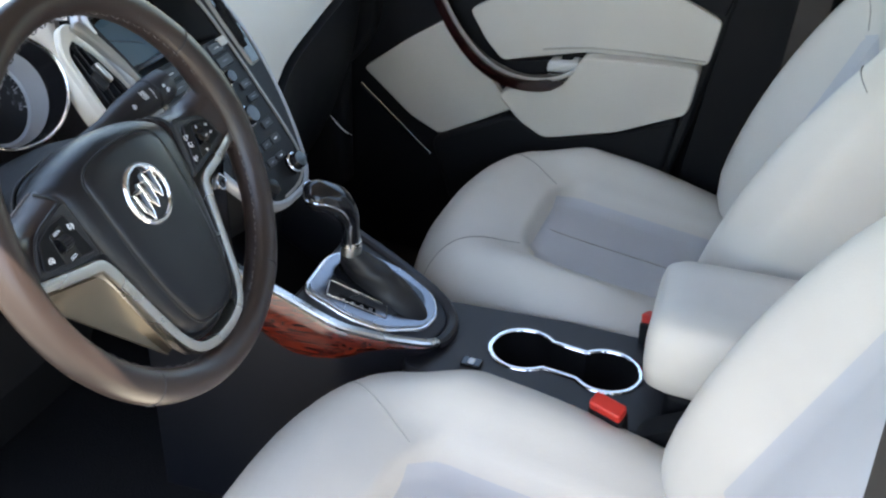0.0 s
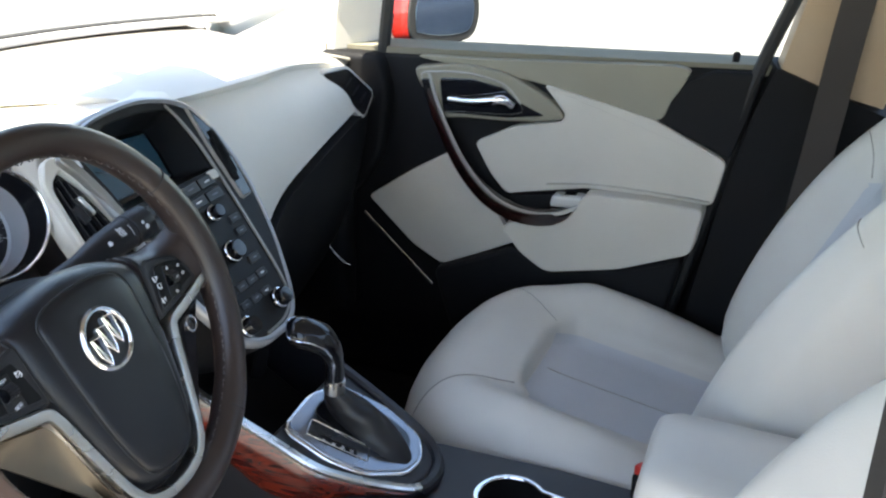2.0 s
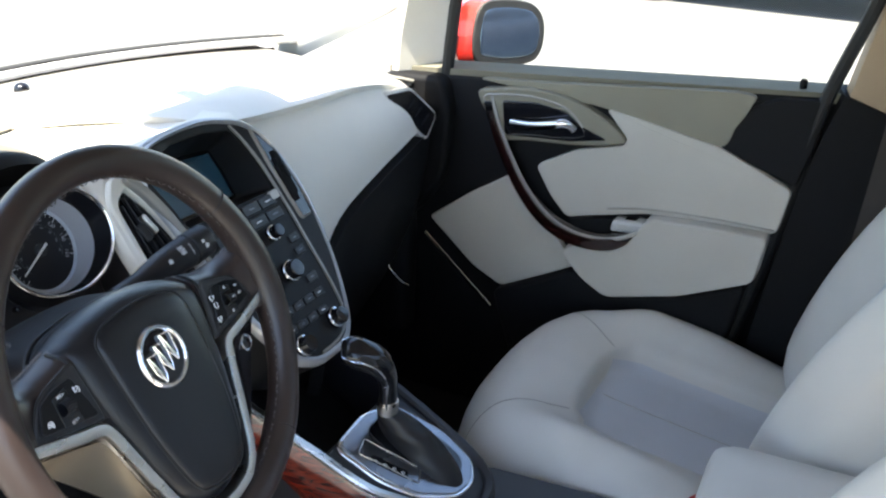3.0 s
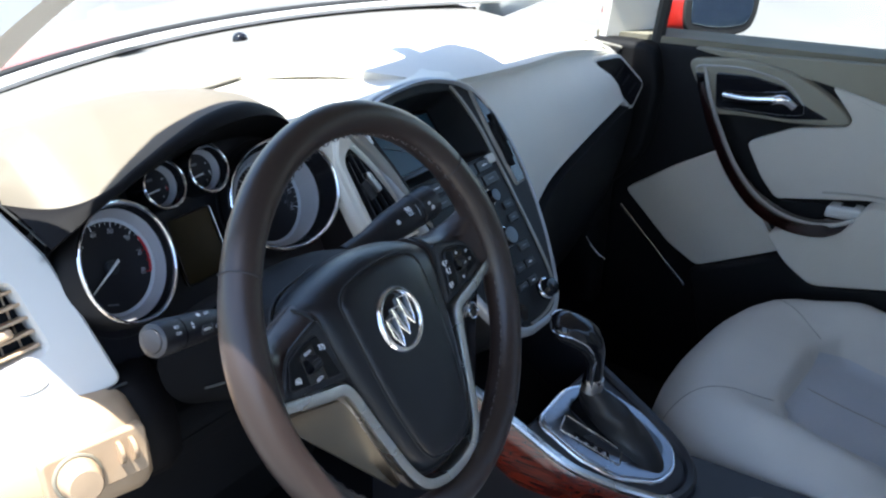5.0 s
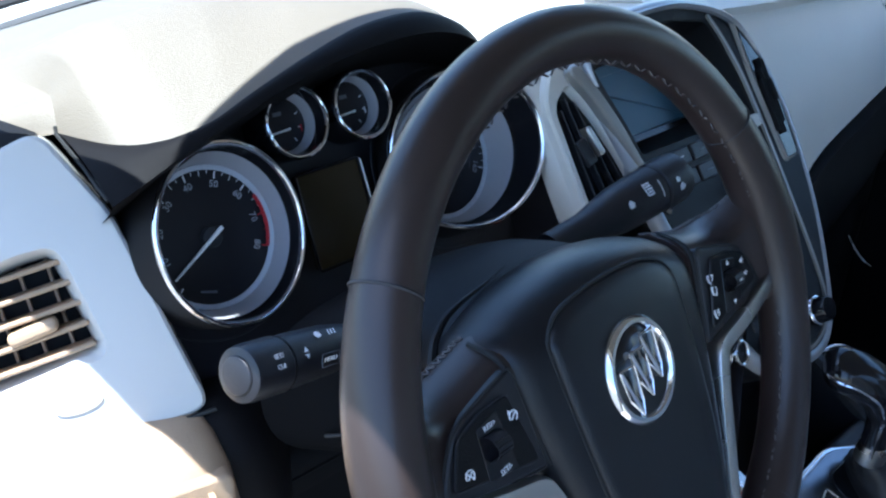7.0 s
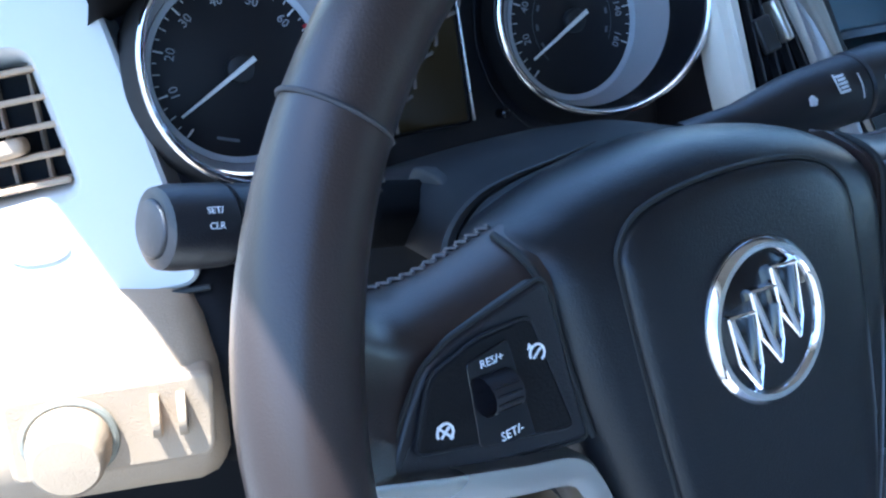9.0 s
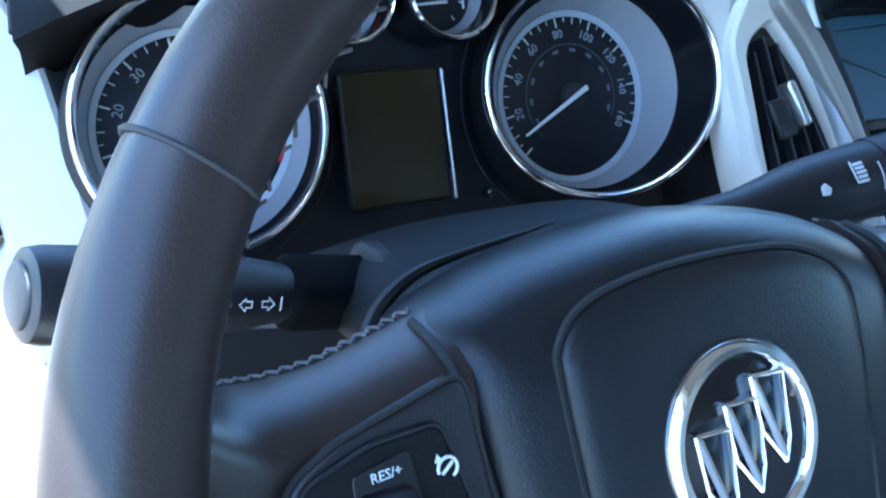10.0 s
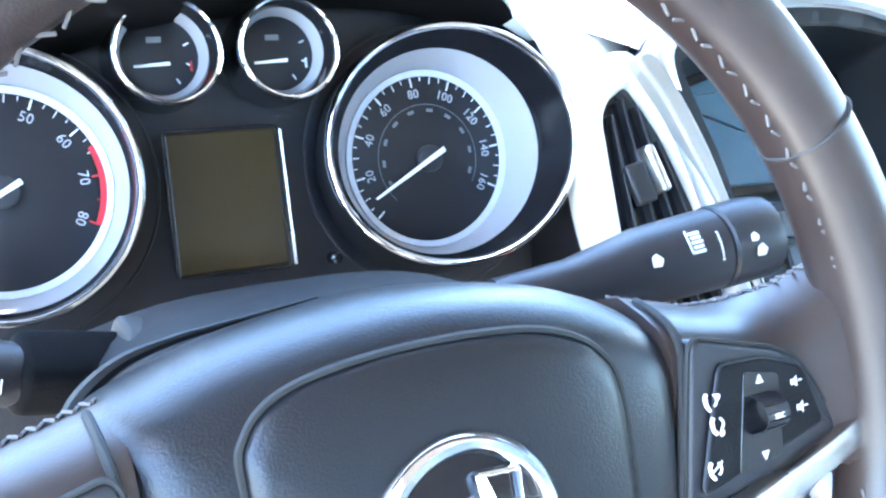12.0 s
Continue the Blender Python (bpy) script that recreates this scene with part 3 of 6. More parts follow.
def knee_panel():
    k = thing("knee_panel", (-0.6, 0.2, 0.78), "tan lower dash panel with headlamp switch", "dash panel")
    sec = []
    for x, dy, dz in ((-0.72, 0.06, -0.03), (-0.64, 0.045, -0.022), (-0.58, 0.022, -0.008), (-0.545, 0.006, 0.0), (-0.522, 0.0, 0.0), (-0.511, 0.003, -0.001), (-0.504, 0.012, -0.004), (-0.501, 0.026, -0.008)):
        sec.append([(x, 0.225 + dy, 0.838 + dz), (x, 0.208 + dy, 0.838 + dz), (x, 0.195 + dy, 0.832 + dz), (x, 0.178 + dy, 0.815 + dz), (x, 0.168 + dy, 0.79 + dz), (x, 0.166 + dy, 0.765 + dz), (x, 0.175 + dy, 0.748 + dz), (x, 0.21 + dy, 0.735 + dz), (x, 0.30 + dy, 0.72 + dz)])
    part("panel", shell(sec, 0.006), TAN, k, "tan plastic")
    sec = []
    for x, dy, dz in ((-0.515, 0.020, -0.004), (-0.500, 0.004, 0.0), (-0.480, 0.004, -0.003), (-0.462, 0.014, -0.008), (-0.448, 0.032, -0.016), (-0.441, 0.060, -0.026)):
        sec.append([(x, 0.235 + dy, 0.842 + dz), (x, 0.213 + dy, 0.842 + dz), (x, 0.198 + dy, 0.834 + dz), (x, 0.181 + dy, 0.815 + dz), (x, 0.171 + dy, 0.79 + dz), (x, 0.170 + dy, 0.76 + dz), (x, 0.180 + dy, 0.742 + dz), (x, 0.21 + dy, 0.728 + dz), (x, 0.30 + dy, 0.715 + dz)])
    part("column_bolster", shell(sec, 0.006), LIP, k, "dark brown rounded bolster beside the column", 60)
    F = frame_of((-0.553, 0.181, 0.793), Vector((0.96, -0.28, 0.02)).normalized(), Vector((0.02, 0.18, 0.98)).normalized(), Vector((-0.28, -0.94, 0.18)).normalized())
    part("switch_plate", prism(rounded([(-0.055, -0.026), (0.040, -0.022), (0.042, 0.026), (-0.055, 0.022)], 0.008), -0.02, 0.004, F, 0.003), TAN, k, "tan switch plate")
    part("headlamp_knob", lathe([(0.019, 0.0), (0.019, 0.010), (0.0175, 0.014), (0.0165, 0.022), (0.0145, 0.024), (0.0001, 0.0245)], at(F, -0.026, -0.002, 0.004), 28), TAN, k, "round tan headlamp knob")
    part("knob_ring", torus(0.0205, 0.0022, at(F, -0.026, -0.002, 0.005), 28, 8), OLIVE, k)
    for i in range(2):
        part("dimmer_wheel", disc(0.011, -0.002, 0.002, at(F, 0.014 + i * 0.012, 0.006, 0.005) @ pose(0, 0, 0, 0, 90, 0), 0.0006, 20), TAN, k)
    # lower bolster in the shade
    part("lower_bolster", sweep([(-0.70, 0.36, 0.64), (-0.60, 0.35, 0.64), (-0.50, 0.34, 0.64), (-0.24, 0.34, 0.64)], [(-0.07, -0.08), (0.07, -0.06), (0.08, 0.05), (0.0, 0.09), (-0.07, 0.08)]), DARK, k)


def cluster():
    c = thing("instrument_cluster", (-0.352, 0.3, 0.9), "instrument cluster with chrome-ringed gauges and small display", "instrument cluster")
    pan = rounded([(-0.172, -0.10), (0.175, -0.10), (0.178, 0.05), (0.10, 0.10), (-0.02, 0.10), (-0.172, 0.045)], 0.02)
    part("back_panel", prism(pan, -0.03, -0.016, GAUGE, 0.003), SOFT, c)
    for nm, gx, gy, gz, labels, red in (("tachometer", -0.1065, -0.006, -0.004, ["10", "20", "30", "40", "50", "60", "70", "80"], True), ("speedometer", 0.107, -0.007, -0.006, ["20", "40", "60", "80", "100", "120", "140", "160"], False)):
        M = at(GAUGE, gx, gy, gz)
        g = part(nm, disc(0.0485, -0.006, 0.0, M, 0.0005, 48), DIAL, c, "round black dial")
        R0, R1 = 0.0445, 0.0478
        part("ring", lathe([(R0, 0.0002), (R0, 0.0009), (R1, 0.0018), (R1, 0.0002)], M, 64, close=True), RINGMAT, g, "pale ring")
        # the bezel leans outwards, away from the middle of the cluster
        ox, oy, bx, by, bh, br, tilt = (-0.1085, -0.004, -0.0020, 0.002, 0.037, 0.0580, -0.21) if red else (0.105, -0.002, -0.002, 0.005, 0.036, 0.0605, 0.33)

        def hoop(r, lift, f=1.0):
            """One ring of the tube, from the dial (f 0) to the leaning bezel (f 1)."""
            row = []
            for k in range(72):
                q = 2 * math.pi * k / 72
                x, y = r * math.cos(q), r * math.sin(q)
                row.append(T(M, x + bx * f, y + by * f, (bh + tilt * x) * f + lift))
            return row
        part("cone", grid([hoop(0.0480, 0.0002, 0.0), hoop(0.0492, 0.001, 0.10), hoop(0.0540, 0.0, 0.52)], loop=True), CONE, g, "silver cone")
        part("tube", grid([hoop(0.0540, 0.0, 0.52), hoop(0.0552, 0.0008, 0.56), hoop(br - 0.0015, -0.001, 1.0), hoop(br + 0.0018, -0.0015, 1.0)], loop=True), GLOSS, g, "dark tube")
        part("skirt", grid([hoop(br + 0.0018, -0.0015, 1.0), hoop(br + 0.0025, -0.006, 0.8), hoop(br + 0.003, -0.002, 0.0)], loop=True), DARK, g, "matt black outer skirt")
        ringpath = hoop(br, 0.0, 1.0)
        part("bezel", sweep(ringpath, ring_prof(0.0021, 0.0026, 10), True, up=N), CHROME, g, "chrome bezel")
        part("seat_line", sweep(hoop(br + 0.0105, 0.002, 0.0), ring_prof(0.0007, 0.0007, 6), True, up=N), SOFT, g)
        for k in range(33):
            q = radians(222 - k * 247 / 32)
            L = 0.0052 if k % 4 == 0 else (0.0036 if k % 2 == 0 else 0.0022)
            mat = REDPRINT if red and k >= 28 else PRINT
            part("tick", box(L, 0.0009 if k % 4 == 0 else 0.0005, 0.0004, M @ pose((0.0440 - L / 2) * math.cos(q), (0.0440 - L / 2) * math.sin(q), 0.0006, 0, 0, math.degrees(q)), 0.0001), mat, g)
        if red:
            arc = [radians(222 - 247 * (12.8 + k * 3.2 / 12) / 16) for k in range(13)]
            part("red_zone", grid([[T(M, r * math.cos(q), r * math.sin(q), 0.0013) for q in arc] for r in (0.0418, 0.0446)]), REDPRINT, g)
        for k, txt in enumerate(labels):
            q = radians(222 - (k + 1) * 247 / 8)
            words(txt, 0.0068, M @ pose(0.0352 * math.cos(q), 0.0352 * math.sin(q), 0.0004, 0, 0, math.degrees(q) - 90), DIMPRINT, g, "number")
        if not red:
            for k in range(10):
                q = radians(222 - (k + 0.6) * 25)
                part("small_number_bar", box(0.0038, 0.0018, 0.0003, M @ pose(0.0262 * math.cos(q), 0.0262 * math.sin(q), 0.0004, 0, 0, math.degrees(q) - 90), 0.0001), GREYPRINT, g)
            part("inner_line", grid([[T(M, r * math.cos(q), r * math.sin(q), 0.0004) for q in [radians(225 - 254 * k / 40) for k in range(41)]] for r in (0.0292, 0.0296)]), GREYPRINT, g)
        else:
            part("unit_bar", box(0.012, 0.0016, 0.0003, at(M, -0.012, -0.034, 0.0004, -18), 0.0001), GREYPRINT, g)
        q = -151.2
        part("needle", prism([(-0.009, -0.0014), (0.0395, -0.0006), (0.0395, 0.0006), (-0.009, 0.0014)], 0.0050, 0.0063, M @ pose(0, 0, 0, 0, 0, q), 0.0003), NEEDLE, g, "white needle")
        part("needle_hub", disc(0.0072, 0.0005, 0.005, M, 0.001, 24), HUBCAP, g, "dark grey needle cap")
    for nm, gx, gy in (("temperature_gauge", -0.0315, 0.0515), ("fuel_gauge", 0.0265, 0.0512)):
        M = at(GAUGE, gx, gy, 0)
        g = part(nm, disc(0.019, -0.006, 0.0, M, 0.0004, 32), DIAL, c, "small round black dial")
        part("cone", lathe([(0.0185, 0.0), (0.0190, 0.004), (0.0212, 0.009), (0.0222, 0.009), (0.020, 0.0)], M, 40, close=True), CONE, g)
        part("tube", lathe([(0.0212, 0.0088), (0.0230, 0.0185), (0.0255, 0.0185), (0.0262, -0.010), (0.022, -0.010)], M, 40, close=True), GLOSS, g)
        part("bezel", torus(0.0241, 0.0014, at(M, 0, 0, 0.0195), 48, 8, 1.2), CHROME, g, "chrome bezel")
        part("needle", prism([(-0.013, -0.0006), (0.004, -0.0009), (0.004, 0.0009), (-0.013, 0.0006)], 0.0025, 0.0035, at(M, 0, -0.004, 0, 3), 0.0002), NEEDLE, g, "white needle")
        part("red_zone" if "temp" in nm else "mark", box(0.0012, 0.005, 0.0003, at(M, 0.0145, -0.005, 0.0005, 0), 0.0001), REDPRINT if "temp" in nm else PRINT, g)
        for k in (-1, 0, 1):
            part("tick", box(0.003, 0.0007, 0.0003, at(M, 0.0142 * math.cos(k * 0.7 - 0.3), 0.0142 * math.sin(k * 0.7 - 0.3), 0.0004, math.degrees(k * 0.7 - 0.3)), 0.0001), PRINT, g)
        part("symbol_bar", box(0.007, 0.0028, 0.0003, at(M, -0.002, 0.008, 0.0004), 0.0001), GREYPRINT, g)
    d = part("display", prism(rounded([(-0.0345, -0.0535), (0.0205, -0.0535), (0.0205, 0.0145), (-0.0345, 0.0145)], 0.002), -0.004, 0.003, GAUGE, 0.001), LCD, c, "dark brown information display")
    part("display_line", box(0.0014, 0.068, 0.0018, at(GAUGE, 0.0230, -0.020, 0.0035, 1), 0.0005), SATIN, d, "thin silver line")
    part("display_rim", sweep([T(GAUGE, x, y, 0.003) for x, y in rounded([(-0.0355, -0.0545), (0.0215, -0.0545), (0.0215, 0.0155), (-0.0355, 0.0155)], 0.003)], ring_prof(0.0009, 0.0009, 6), True, up=N), GLOSS, d)
    part("reset_pin", lathe([(0.003, 0), (0.003, 0.008), (0.002, 0.009), (0.0001, 0.0092)], at(GAUGE, 0.0455, -0.0535, -0.004), 16), GLOSS, c, "black reset pin")
    # hooded cover: dark lip over the gauges, cream dome behind it
    h = thing("gauge_hood", (-0.352, 0.35, 1.0), "cream padded gauge hood with dark front lip", "dash hood")
    n = 7
    low = catmull([(-0.1835, 0.0350, 0.0424), (-0.165, 0.0425, 0.049), (-0.130, 0.0545, 0.052), (-0.095, 0.0645, 0.053), (-0.050, 0.0770, 0.053), (0.0, 0.0860, 0.053), (0.045, 0.0895, 0.051), (0.085, 0.0885, 0.047), (0.120, 0.0810, 0.039), (0.146, 0.0680, 0.027), (0.158, 0.0520, 0.012)], n, False)
    top = catmull([(-0.1740, 0.0830, -0.0245), (-0.160, 0.0680, 0.015), (-0.138, 0.0620, 0.036), (-0.113, 0.0640, 0.043), (-0.074, 0.0770, 0.043), (-0.022, 0.0925, 0.041), (0.030, 0.1040, 0.038), (0.085, 0.1055, 0.031), (0.128, 0.0930, 0.020), (0.156, 0.0740, 0.006), (0.165, 0.0540, -0.004)], n, False)
    A0 = [T(GAUGE, *p) for p in low]
    A1 = [T(GAUGE, *p) for p in top]
    under = [T(GAUGE, p[0] * 0.985, p[1] - 0.004, p[2] - 0.008) for p in low]
    deep = [T(GAUGE, p[0] * 0.96, p[1] - 0.006 - 0.010 * max(0, p[2] / 0.053), -0.006) for p in low]
    lip = [deep, under, [a + N * 0.0015 - U * 0.0012 for a in A0]]
    for f, b in ((0.12, 0.0022), (0.4, 0.0042), (0.7, 0.0042), (0.9, 0.002), (1.0, 0.0)):
        lip.append([a.lerp(c1, f) + (N * 0.7 + U * 0.7) * b for a, c1 in zip(A0, A1)])
    part("lip", grid(lip), LIP, h, "dark soft front lip, shade added to its brown", 60)
    m = len(A1)
    rows = [[] for _ in range(13)]
    crown = [(0.0, -0.517, 1.010), (0.10, -0.502, 1.030), (0.2, -0.470, 1.0455), (0.35, -0.405, 1.0535), (0.5, -0.340, 1.0515), (0.65, -0.272, 1.0400), (0.8, -0.215, 1.0180), (0.9, -0.188, 1.003), (1.0, -0.172, 0.990)]
    for i, a in enumerate(A1):
        t = i / (m - 1)
        k = max(j for j in range(len(crown) - 1) if crown[j][0] <= t + 1e-9)
        f = (t - crown[k][0]) / (crown[k + 1][0] - crown[k][0])
        f = f * f * (3 - 2 * f) * 0.4 + f * 0.6
        rx, rz = crown[k][1] * (1 - f) + crown[k + 1][1] * f, crown[k][2] * (1 - f) + crown[k + 1][2] * f
        ridge = Vector((rx, 0.362, rz))
        back = Vector((-0.545 + 0.375 * t, 0.485, 0.986))
        col = catmull([a, a.lerp(ridge, 0.5) + Vector((0, -0.004, 0.007)), ridge, ridge.lerp(back, 0.45) + Vector((0, 0, 0.009)), back], 3, False)
        for j in range(13):
            rows[j].append(col[j])
    part("cover", grid(rows), HOODPAD, h, "cream padded cover, darkened against the sun", 70)
    side = [r[0] for r in rows]
    part("side_gap", tube([A0[0].lerp(side[0], f) for f in (0.06, 0.5)] + [p + Vector((-0.001, 0, -0.001)) for p in side[:2]], 0.0013, n=6), RUBBER, h, "dark joint beside the hood")
    part("flank", grid([[p + Vector((dx, dy, dz)) for p in side] for dx, dy, dz in ((0.0, 0.0, 0.0), (-0.010, 0.008, -0.003), (-0.030, 0.034, -0.016), (-0.080, 0.056, -0.038), (-0.13, 0.075, -0.070))]), HOODPAD, h, "cream pad beside the hood, darkened against the sun")


def wheel():
    w = thing("steering_wheel", (-0.37, 0.05, 0.9), "dark leather steering wheel with silver spokes", "steering wheel")
    # rim with thumb swellings
    rows = []
    n = 120
    for i in range(n):
        q = 2 * math.pi * i / n
        fat = 1 + 0.13 * math.exp(-((math.sin(q) - 0.16) / 0.30) ** 2) + 0.06 * math.exp(-((abs(math.cos(q)) - 0.62) / 0.12) ** 2) * (math.sin(q) < 0)
        row = []
        for k in range(20):
            p = 2 * math.pi * k / 20
            # the inner side is a little flatter than the outer one
            cx, cz = math.cos(p), math.sin(p)
            r = 0.1775 + (0.0150 if cx > 0 else 0.0158) * fat * cx
            row.append(T(WHEEL, r * math.cos(q), r * math.sin(q), 0.003 + 0.0160 * fat * math.copysign(abs(cz) ** 0.9, cz)))
        rows.append(row)
    rows.append(rows[0])
    rim = part("rim", grid(rows, loop=True), LEATHER, w, "dark brown leather rim", 60)
    # joints across the rim
    for q in (33, 148, 232, 308):
        a = radians(q)
        M = WHEEL @ pose(0.1775 * math.cos(a), 0.1775 * math.sin(a), 0.003, 0, 0, q + (6 if q < 90 else -6 if q < 180 else 0)) @ pose(0, 0, 0, 90, 0, 0)
        part("joint", torus(0.0168, 0.0008, M @ Matrix.Diagonal((0.955, 1.0, 1, 1)), 44, 6, 1.0), THREAD, rim, "stitched joint")
    # zigzag stitching round the inner side
    for k in range(150):
        q = 2 * math.pi * k / 150
        if -0.97 < math.sin(q) and not (abs(math.cos(q)) > 0.93 and -0.2 < math.sin(q) < 0.28):
            part("stitch", box(0.0011, 0.0056, 0.0009, WHEEL @ pose(0.1619 * math.cos(q), 0.1615 * math.sin(q), 0.0075, 0, 0, math.degrees(q)) @ pose(0, 0, 0, 0, -78, 32 if k % 2 else -32), 0.0004), STITCH, rim)

    # hub: its lower end stands nearer to the driver than its top
    def lean(b):
        return 0.09 * (0.03 - b)
    hub = catmull([(-0.090, 0.041), (-0.073, 0.051), (-0.044, 0.0585), (0, 0.0625), (0.044, 0.0575), (0.072, 0.0485), (0.089, 0.036), (0.091, 0.016), (0.085, -0.022), (0.075, -0.065), (0.058, -0.115), (0.030, -0.142), (0, -0.147), (-0.030, -0.142), (-0.058, -0.115), (-0.073, -0.065), (-0.083, -0.022), (-0.089, 0.012)], 5)
    hub = [Vector((p[0], p[1])) for p in hub]

    def dome(poly, hs):
        """Rings shrinking to the middle at the given heights."""
        cx = sum(p[0] for p in poly) / len(poly)
        cy = sum(p[1] for p in poly) / len(poly)
        rows = []
        for sc, h in hs:
            rows.append([T(WHEEL, cx + (p[0] - cx) * sc, cy + (p[1] - cy) * sc, h + lean(cy + (p[1] - cy) * sc)) for p in poly])
        bm = grid(rows, loop=True)
        bm.faces.new([bm.verts.new(p) for p in rows[-1]])
        return bm
    part("hub_shell", dome(hub, [(0.93, -0.052), (0.985, -0.044), (1.0, -0.034), (1.0, -0.027), (0.990, -0.019), (0.965, -0.011), (0.92, -0.004), (0.86, 0.0005), (0.78, 0.0035), (0.6, 0.0045), (0.3, 0.0045), (0.02, 0.0045)]), HUB, w, "dark soft hub", 60)
    pad = catmull([(-0.0600, 0.022), (-0.0580, 0.036), (-0.0460, 0.0450), (-0.020, 0.0490), (0.012, 0.0490), (0.036, 0.0455), (0.052, 0.0365), (0.0575, 0.020), (0.0560, -0.03), (0.050, -0.075), (0.036, -0.118), (0.016, -0.130), (-0.016, -0.130), (-0.036, -0.118), (-0.049, -0.075), (-0.0555, -0.03)], 5)
    part("airbag_cover", dome(pad, [(1.0, 0.0005), (0.992, 0.0044), (0.975, 0.0060), (0.9, 0.0078), (0.7, 0.0092), (0.4, 0.0098), (0.02, 0.0098)]), HUB, w, "dark grained airbag cover", 50)
    part("cover_gap", tube([T(WHEEL, p[0] * 1.008, p[1] * 1.008, 0.0036 + lean(p[1])) for p in pad], 0.0012, True, 6, up=N), RUBBER, w)

    def smooth(v, a, b):
        v = min(1, max(0, (v - a) / (b - a)))
        return v * v * (3 - 2 * v)

    def along(v, pts):
        for (a, p), (b, q) in zip(pts, pts[1:]):
            if v <= b:
                return p + (q - p) * max(0, v - a) / (b - a)
        return pts[-1][1]
    # spokes: leather rolled over the top, switch plate in front, silver arm below
    for s in (-1, 1):
        rows, seam = [], []
        for k in range(19):
            x = 0.0835 + 0.0905 * k / 18
            f = smooth(x, 0.132, 0.172)
            bt = along(x, [(0.083, 0.0350), (0.108, 0.0300), (0.126, 0.0265), (0.145, 0.0290), (0.160, 0.0400), (0.176, 0.055)])
            bs = along(x, [(0.083, 0.0460), (0.100, 0.0415), (0.116, 0.0375), (0.132, 0.0365), (0.148, 0.0395), (0.160, 0.047), (0.176, 0.060)])
            lo = along(x, [(0.083, -0.026), (0.150, -0.020), (0.176, -0.030)])
            fr = -0.0012 + 0.009 * f
            sec = [(lo, -0.032 + 0.020 * f), (lo, fr - 0.004), (lo + 0.003, fr), (bt - 0.006, fr), (bt - 0.002, fr - 0.0012), (bt + 0.0025, fr - 0.005), (bt + 0.0065 - 0.004 * f, fr - 0.011), (bs + 0.0012, -0.024 + 0.018 * f), (bs, -0.035 + 0.027 * f), (bs - 0.004, -0.042 + 0.032 * f), (bs - 0.016, -0.047 + 0.036 * f), (lo + 0.010, -0.046 + 0.034 * f)]
            rows.append([T(WHEEL, s * x, b, c) for b, c in sec])
            seam.append((s * x, bs, -0.035 + 0.027 * f, f))
        part("spoke", grid(rows, loop=True, caps=True), LEATHER, w, "leather-wrapped spoke", 70)
        for k in range(34):
            v = 0.3 + k * 14.5 / 33
            i = int(v)
            p = Vector(seam[i][:3]).lerp(Vector(seam[i + 1][:3]), v - i)
            e = 1 if k % 2 else -1
            ends = [T(WHEEL, p.x + e * g * 0.0010, p.y + 0.0013 - 0.0002 * abs(g), p.z + 0.0045 + g * 0.0022) for g in (-1, 0, 1)]
            part("stitch", tube(ends, 0.00062, n=5), STITCH, w)
        plate = rounded([(s * 0.1560, -0.0120), (s * 0.1450, 0.0075), (s * 0.1365, 0.0190), (s * 0.1260, 0.0245), (s * 0.1090, 0.0290), (s * 0.0910, 0.0335), (s * 0.0885, 0.030), (s * 0.0810, -0.022)], 0.003, 4)
        sp = part("switch_plate", prism(plate, -0.012, 0.0030, WHEEL, 0.0015), SOFT, w, "dark switch plate")
        part("hub_gap", tube(catmull([T(WHEEL, s * x, b, c) for x, b, c in ((0.0890, 0.0450, -0.022), (0.0890, 0.0395, -0.0090), (0.0880, 0.0310, -0.0018), (0.0850, 0.0120, 0.0000), (0.0805, -0.0120, 0.0008), (0.0785, -0.0230, 0.0015))], 4, False), 0.0014, n=8, up=N), RUBBER, sp, "dark gap beside the hub")
        part("plate_line", tube([T(WHEEL, p[0], p[1], 0.0016) for p in offset(plate, -0.0006)], 0.0009, True, 6, up=N), RUBBER, sp)
        inner = rounded([(s * 0.1450, -0.0040), (s * 0.1360, 0.0170), (s * 0.1180, 0.0230), (s * 0.0985, 0.0240), (s * 0.0870, -0.0155)], 0.0035, 4)
        part("key_panel", prism(inner, 0.0, 0.0048, WHEEL, 0.0010), DARK, sp, "black key panel")
        part("panel_edge", tube([T(WHEEL, p[0], p[1], 0.0040) for p in offset(inner, -0.0003)], 0.0006, True, 6, up=N), SOFT, sp)
        part("rocker_well", prism(rounded([(s * 0.1235, -0.0095), (s * 0.1240, 0.0172), (s * 0.1080, 0.0205), (s * 0.1025, -0.0125)], 0.002), 0.0, 0.0053, WHEEL, 0.0004), GLOSS, sp)
        rows = []
        for k in range(9):
            a = math.pi * k / 8
            rows.append([T(WHEEL, s * x, 0.0055 - 0.0065 * math.cos(a), 0.004 + 0.0085 * math.sin(a)) for x in (0.1095, 0.1100, 0.1195, 0.1200)])
        part("rocker", grid(rows), SOFT, sp, "thumb roller", 50)
        for k in range(4):
            a = math.pi * (0.3 + 0.13 * k)
            part("ridge", box(0.0090, 0.0007, 0.0007, at(WHEEL, s * 0.1148, 0.0055 - 0.0065 * math.cos(a), 0.004 + 0.0087 * math.sin(a)), 0.0002), GLOSS, sp)
